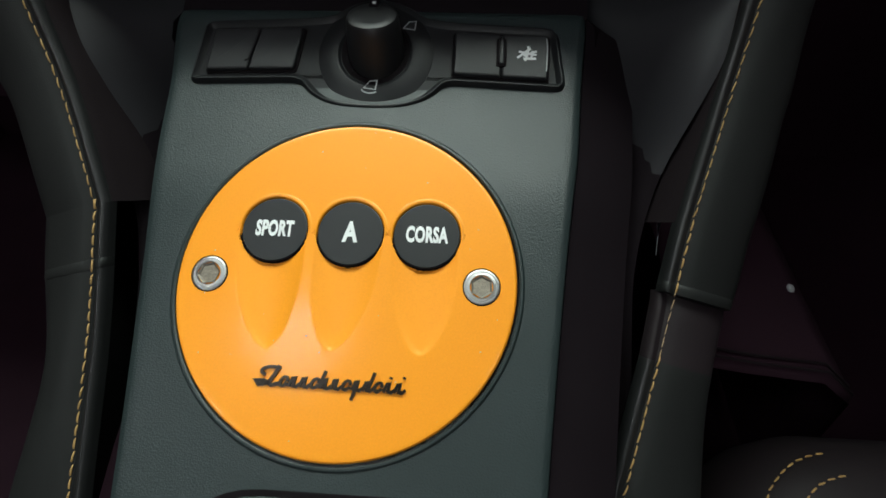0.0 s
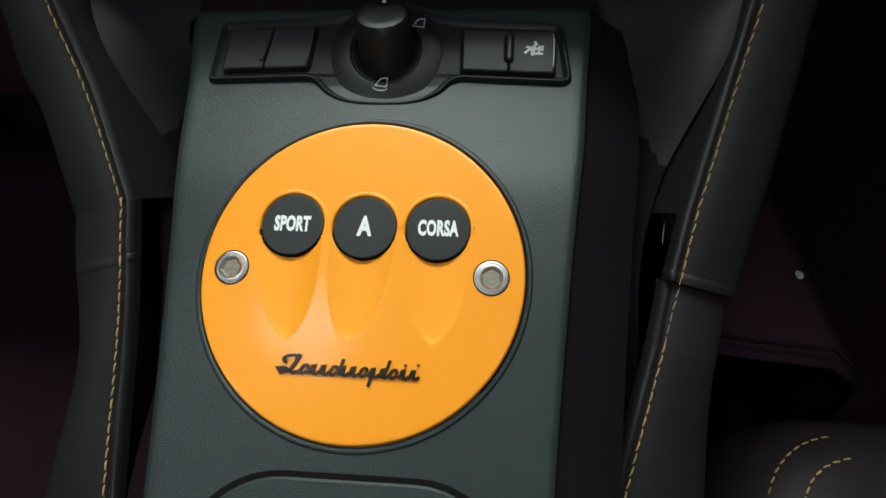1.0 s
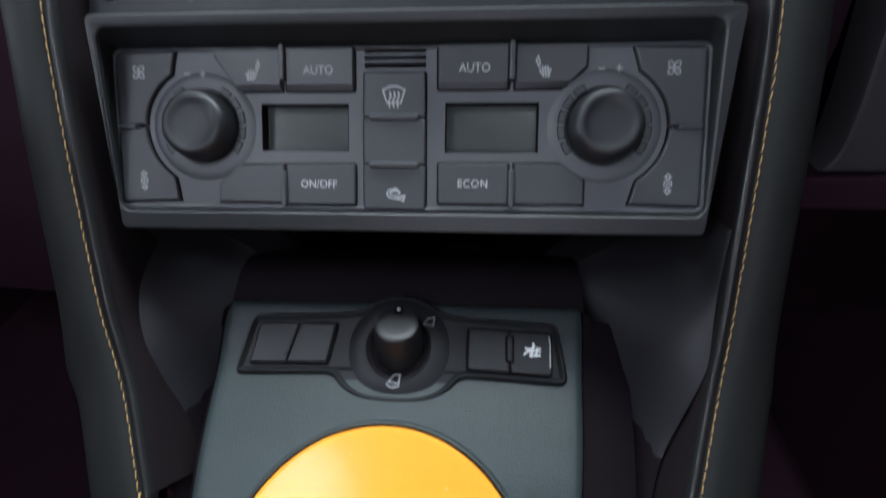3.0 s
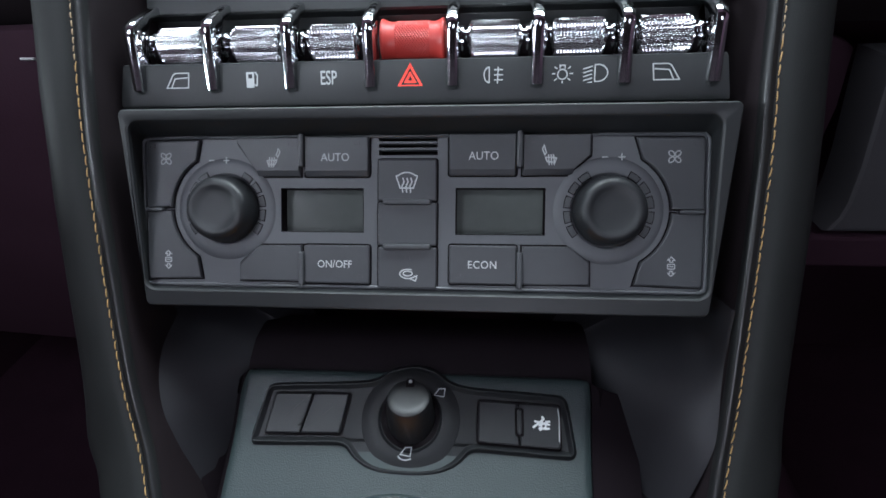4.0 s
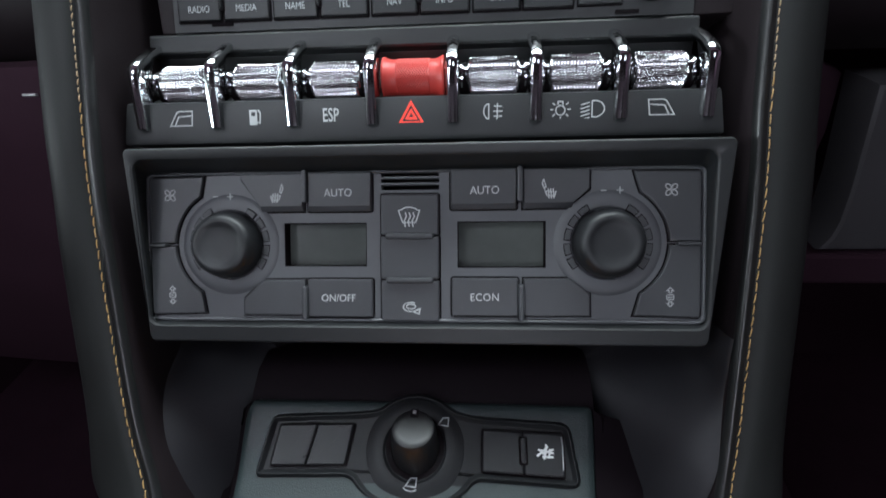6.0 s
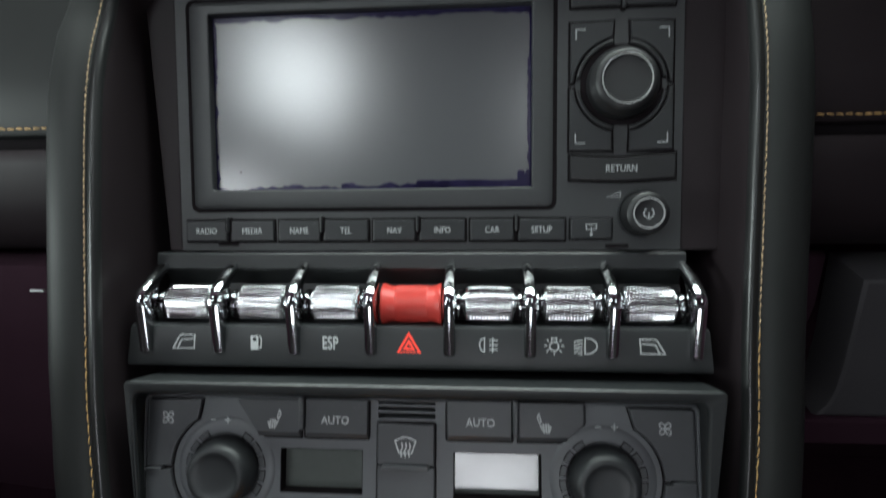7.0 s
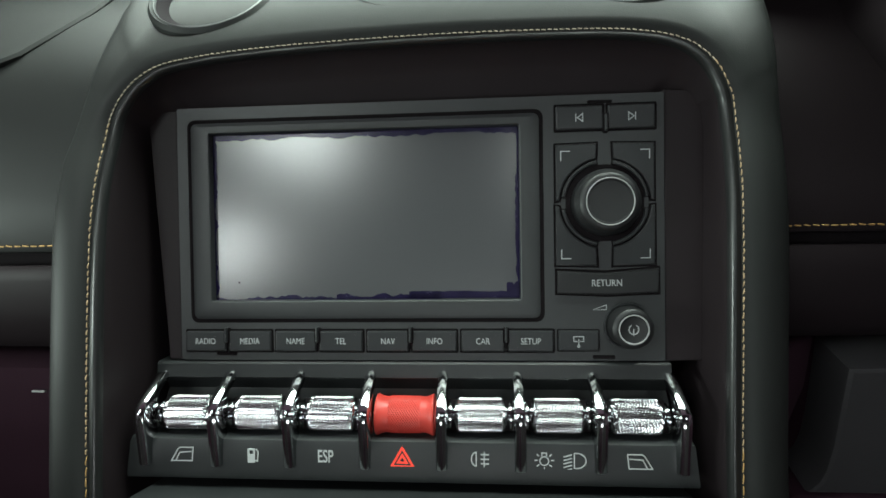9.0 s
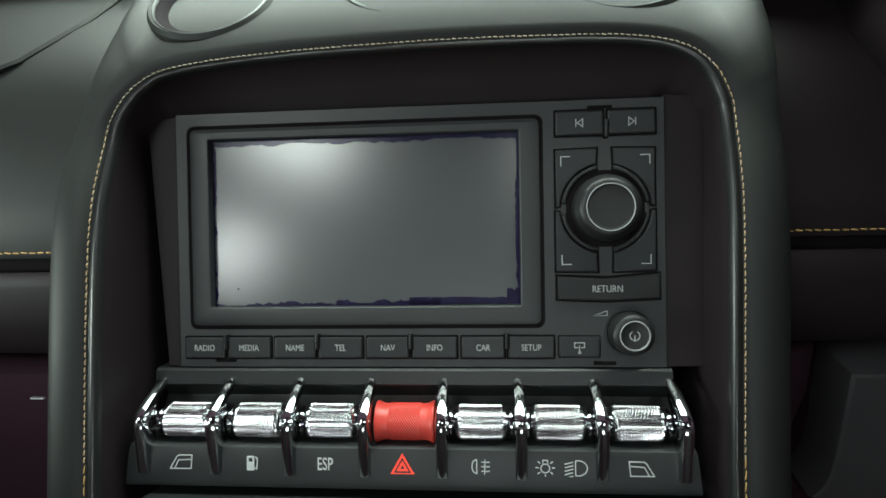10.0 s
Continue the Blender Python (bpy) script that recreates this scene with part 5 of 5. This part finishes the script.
        x, y = cx + sx * 0.0196, cy + sy * (ye - 0.0034)
        icon(k, [([(x - sx * 0.0042, y), (x, y), (x, y - sy * 0.0042)], False)], 0.0012, 0.0004, PRINT_DIM, label="pale printed corner mark")
    bm = bmesh.new()
    turned(bm, [(0.0174, -0.001), (0.0174, 0.0004), (0.0150, 0.0003)], 64, cx, cy, cap1=False)
    part("knob_ring", bm, VOID, ob)
    bm = bmesh.new()
    turned(bm, [(0.0150, 0.0), (0.0149, 0.0040), (0.0145, 0.0058), (0.0138, 0.0066), (0.0134, 0.0076), (0.0128, 0.0088), (0.0118, 0.0096), (0.0106, 0.0098), (0.0095, 0.0097), (0.0092, 0.0092), (0.004, 0.0090)], 72, cx, cy)
    knob = part("control_knob", bm, GLOSS, ob, "black control knob with a bright ring")
    bm = bmesh.new()
    turned(bm, [(0.0105, 0.0094), (0.0104, 0.0102), (0.0101, 0.0102), (0.0099, 0.0091)], 72, cx, cy, cap0=False, cap1=False)
    part("ring", bm, RINGLET, knob, "thin silver ring")
    # return key, menu key, power knob
    pts = [(0.0728, -0.0282), (0.0950, -0.0292), (0.1178, -0.0282), (0.1178, -0.0172), (0.0950, -0.0190), (0.0728, -0.0180)]
    bm = bmesh.new()
    slab(bm, inset(pts, -0.0010), -0.002, 0.0002, 0.0001)
    part("key_gap", bm, VOID, ob)
    bm = bmesh.new()
    slab(bm, pts, -0.002, 0.0018, 0.0008)
    k = part("return_key", bm, GLOSS, ob)
    lettering("RETURN", 0.0947, -0.0238, 0.00185, 0.0031, k, PRINT_DIM, wide=0.82)
    bm = bmesh.new()
    slab(bm, rrect(0.0725, 0.0917, -0.0552, -0.0448, 0.0008, 3), -0.002, 0.0002, 0.0001)
    part("key_gap", bm, VOID, ob)
    bm = bmesh.new()
    slab(bm, rrect(0.0730, 0.0911, -0.0546, -0.0454, 0.0006, 3), -0.002, 0.0016, 0.0006)
    k = part("menu_key", bm, BUTTON, ob)
    x, y = 0.0820, -0.0498
    icon(k, [([(x - 0.0006, y - 0.0004), (x - 0.0022, y - 0.0004), (x - 0.0022, y + 0.0018), (x + 0.0022, y + 0.0018), (x + 0.0022, y - 0.0004), (x + 0.0006, y - 0.0004)], False), ([(x, y + 0.0006), (x, y - 0.0024)], False), (arc(x, y - 0.0026, 0.0005, 0, 330, 8), True)], 0.0016, 0.0004, PRINT_DIM)
    cx, cy = 0.1040, -0.0434
    bm = bmesh.new()
    turned(bm, [(0.0106, -0.001), (0.0104, 0.0010), (0.0098, 0.0010), (0.0094, 0.0)], 56, cx, cy, cap1=False)
    part("knob_ring", bm, BUTTON, ob)
    bm = bmesh.new()
    turned(bm, [(0.0094, 0.0), (0.0092, 0.0060), (0.0088, 0.0086), (0.0078, 0.0096), (0.0068, 0.0098), (0.0060, 0.0094), (0.002, 0.0092)], 56, cx, cy)
    knob = part("power_knob", bm, GLOSS, ob, "black power and volume knob")
    bm = bmesh.new()
    turned(bm, [(0.0066, 0.0094), (0.0065, 0.00995), (0.0061, 0.00995), (0.0060, 0.0092)], 56, cx, cy, cap0=False, cap1=False)
    part("ring", bm, RINGLET, knob, "thin silver ring")
    icon(knob, [(arc(cx, cy, 0.0021, 120, 420, 14), False), ([(cx, cy + 0.0002), (cx, cy - 0.0026)], False)], 0.0092, 0.0004, PRINT_DIM)
    icon(ob, [([(0.0888, -0.0360), (0.0948, -0.0360), (0.0948, -0.0338)], True)], 0.0, 0.0003, PRINT_DIM, "volume_sign", "grey printed volume wedge")


infotainment()


# ---- air vents on top of the dashboard ----
def air_vent(u, v, wide, tall):
    ob = thing("air_vent", M_HOOD @ pose(u, v, -0.0046), "round air vent with a satin silver ring", "air vent", "dashboard vents")
    for name, mat, prof, words in (("bezel", LEATHER, ((1.12, -0.004), (1.10, 0.0012), (1.04, 0.0030), (1.00, 0.0020)), ""), ("ring", RING, ((1.01, 0.0008), (1.00, 0.0024), (0.98, 0.0027), (0.965, 0.0022), (0.955, 0.0008)), "satin silver ring"),
                                   ("collar", SKIRT, ((0.955, 0.0014), (0.86, 0.0006), (0.72, -0.0030), (0.70, -0.012)), ""), ("flap", GLOSS, ((0.705, -0.012), (0.68, -0.0060), (0.55, -0.0046), (0.30, -0.0045), (0.02, -0.0044)), "dark swivelling flap")):
        bm = bmesh.new()
        loft(bm, [[(wide * r * math.cos(2 * math.pi * i / 64), tall * r * math.sin(2 * math.pi * i / 64), z) for i in range(64)] for r, z in prof], cap1=name == "flap")
        part(name, bm, mat, ob, words)


for u, v in ((-0.0895, 0.0315), (0.0025, 0.0410), (0.1040, 0.0355)):
    air_vent(u, v, 0.0285, 0.0285)


# ---- the rest of the cabin ----
def seat(x, y):
    ob = thing("seat", pose(x, y, 0.268), "black leather sports seat with orange stitching", "seat", "seats")
    outline = rrect(-0.25, 0.25, -0.24, 0.265, 0.072, 16)
    bm = bmesh.new()
    loft(bm, [[(a, b, z) for a, b in inset(outline, d)] for d, z in ((0.012, -0.168), (0.0, 0.01), (0.004, 0.035), (0.014, 0.055), (0.030, 0.066), (0.050, 0.070), (0.062, 0.066), (0.070, 0.060))], cap0=True, cap1=True)
    part("cushion", bm, LEATHER_DARK, ob, smooth=60)
    bm = bmesh.new()
    rings = []
    for f in range(13):
        z = -0.05 + 0.75 * f / 12
        rings.append([(0.25 * a * (1 - 0.35 * ease(0.6, 1, f / 12)), -0.25 - 0.20 * f / 12 + d, z) for a, d in ((-1, -0.12), (-1.02, 0.0), (-0.9, 0.05), (-0.7, 0.03), (0, 0.0), (0.7, 0.03), (0.9, 0.05), (1.02, 0.0), (1, -0.12))])
    loft(bm, rings, closed=False)
    part("backrest", bm, LEATHER_DARK, ob, smooth=60)
    for name, d, z in (("edge_stitching", 0.020, 0.0605), ("panel_stitching", 0.032, 0.0664)):
        ring = [Vector((*q, z)) for q in inset(outline, d)]
        ring = ring[19:34]
        stitches(ring, lambda p, e: Vector((0, 0, 1)), 0.0058, 0.0040, 0.00045, name, THREAD, ob, "orange thread stitches")


seat(0.409, -0.255)
seat(-0.440, -0.340)


def tunnel_carpet():
    """The carpeted flank of the tunnel in the footwell, with its bound rear edge and a fleck of lint."""
    rnd = random.Random(3)
    section = ((0.140, 0.385), (0.158, 0.356), (0.178, 0.341), (0.200, 0.335), (0.245, 0.328), (0.275, 0.300), (0.300, 0.220), (0.310, 0.105))
    bm = bmesh.new()
    loft(bm, [[(x + rnd.uniform(-0.0006, 0.0006), y, z + fall + rnd.uniform(-0.0006, 0.0006)) for x, z in section] for y, fall in [(0.0300, -0.006), (0.0320, -0.001)] + [(0.036 + 0.012 * k, 0.0) for k in range(36)]], closed=False)
    ob = tagged(part("tunnel_carpet", bm, CLOTH, smooth=60), "dark carpet on the tunnel's flank with a bound edge", "carpet", kind="structure")
    for y in (0.0335, 0.0385):
        bm = bmesh.new()
        loft(bm, [[(x, y + 0.0009 * math.cos(k), z + 0.0012 + 0.0009 * math.sin(k)) for k in (0, 1.05, 2.09, 3.14, 4.19, 5.24)] for x, z in section[1:6]], cap0=True, cap1=True)
        part("binding", bm, LEATHER_DARK, ob, "thin leather binding", smooth=60)
    bm = bmesh.new()
    loft(bm, [[(0.2448 + 0.0021 * w * math.cos(k) + 0.0012 * h, 0.0900 + 0.0034 * w * math.sin(k), 0.3276 + 0.0030 * h) for k in (0, 0.9, 1.7, 2.7, 3.6, 4.4, 5.3)] for h, w in ((0, 0.7), (0.4, 1.0), (0.8, 0.7), (1.0, 0.2))], cap0=True, cap1=True)
    thing_ob = thing("lint_fleck", None, "pale fleck of lint on dark carpet", "lint")
    part("fluff", bm, PRINT_DIM, thing_ob, smooth=60)


tunnel_carpet()


def knee_bolster():
    ob = thing("knee_bolster", pose(0, 0.235, 0, 90), "grey moulded knee bolster under the dashboard", "trim")
    pts = [(0.257, 0.489), (0.52, 0.489), (0.52, 0.60), (0.246, 0.60), (0.254, 0.560), (0.259, 0.535), (0.262, 0.512), (0.2615, 0.500)]
    bm = bmesh.new()
    slab(bm, pts, -0.03, 0.0, 0.003)
    part("panel", bm, GREYTRIM, ob)
    bm = bmesh.new()
    slab(bm, rrect(0.250, 0.52, 0.458, 0.484, 0.004, 3), -0.03, -0.002, 0.003)
    part("ledge", bm, CLOTH, ob)


knee_bolster()


def shell():
    bm = bmesh.new()
    box(bm, -0.95, 0.95, -1.2, 0.9, -0.02, 0.0, 0.02, 0.002)
    bmesh.ops.transform(bm, matrix=pose(0, 0, 0.10), verts=bm.verts)
    tagged(part("cabin_floor", bm, CLOTH), "dark carpeted cabin floor", "floor", kind="structure")
    for side in (-1, 1):
        bm = bmesh.new()
        box(bm, 0.72, 0.80, -1.1, 0.55, 0.08, 0.72, 0.03, 0.01)
        if side < 0:
            bmesh.ops.scale(bm, vec=(-1, 1, 1), verts=bm.verts)
        tagged(part("door_panel", bm, CLOTH), "grey lined inner door panel", "door", kind="structure")
    bm = bmesh.new()
    box(bm, -0.80, 0.80, -1.22, -1.12, 0.08, 0.95, 0.03, 0.01)
    tagged(part("rear_bulkhead", bm, CLOTH), "dark lined bulkhead behind the seats", "wall", kind="structure")
    bm = bmesh.new()
    box(bm, -0.80, 0.80, 0.50, 0.60, 0.08, 0.80, 0.03, 0.01)
    tagged(part("fire_wall", bm, CLOTH), "dark lined bulkhead ahead of the footwells", "wall", kind="structure")
    # unseen roof slab, cut back at the front to shape the light
    bm = bmesh.new()
    box(bm, -0.72, 0.72, -1.15, -0.04, 1.24, 1.28, 0.06, 0.01)
    tagged(part("roof_block", bm, CLOTH), "unseen dark roof slab that blocks light from above", "ceiling", kind="structure")
    bm = bmesh.new()
    box(bm, -0.78, 0.78, 0.30, 1.0, 0.81, 0.83, 0.05, 0.008)
    tagged(part("dashboard_top", bm, LEATHER), "black leather dashboard top shelf", "dashboard", kind="structure")
    for name, dims, words, mat in (("hall_floor", (-6, 6, -6, 6, -0.12, -0.10), "grey hall floor", FLOORING), 
                                   ("wall_north", (-6, 6, 6, 6.1, -0.1, 3.6), "pale hall wall", PAINT_WALL), ("wall_south", (-6, 6, -6.1, -6, -0.1, 3.6), "pale hall wall", PAINT_WALL),
                                   ("wall_east", (6, 6.1, -6, 6, -0.1, 3.6), "pale hall wall", PAINT_WALL), ("wall_west", (-6.1, -6, -6, 6, -0.1, 3.6), "pale hall wall", PAINT_WALL)):
        bm = bmesh.new()
        box(bm, *dims, 0.01, 0.002)
        tagged(part(name, bm, mat), words, name.split("_")[0] if name.startswith("wall") else name.split("_")[1], kind="structure")


shell()


def binnacle():
    """The instrument hood that shades the dashboard beside the arch."""
    ob = thing("instrument_hood", M_RADIO, "black leather instrument hood", "dashboard")
    bm = bmesh.new()
    rings = []
    for k in range(21):
        a = -0.7 + (math.pi + 1.4) * k / 20
        rings.append([(0.42 - 0.19 * math.cos(a) * q, 0.100 + 0.095 * math.sin(a) * q, w) for q, w in ((0.94, -0.06), (0.93, 0.05), (0.95, 0.095), (1.0, 0.098), (1.03, 0.08), (1.05, -0.08))])
    loft(bm, rings, closed=False)
    part("hood", bm, LEATHER_DARK, ob, smooth=60)
    # unseen slab over the right wing, added only to shade it
    bm = bmesh.new()
    back = M_RADIO.inverted()
    rings = []
    for k in range(15):
        x = 0.186 + 0.44 * k / 14
        z = 0.816 + 0.040 * math.sin(math.pi * k / 14)
        rings.append([back @ Vector((x, y, z + h)) for y, h in ((0.115, 0.004), (0.118, 0.0), (0.130, -0.001), (0.300, 0.004), (0.400, 0.002), (0.400, 0.018), (0.300, 0.022), (0.130, 0.014), (0.118, 0.011))])
    loft(bm, rings, cap0=True, cap1=True)
    part("shade_slab", bm, LEATHER_DARK, ob, "unseen leather slab, added to shade the right wing", smooth=60)


binnacle()
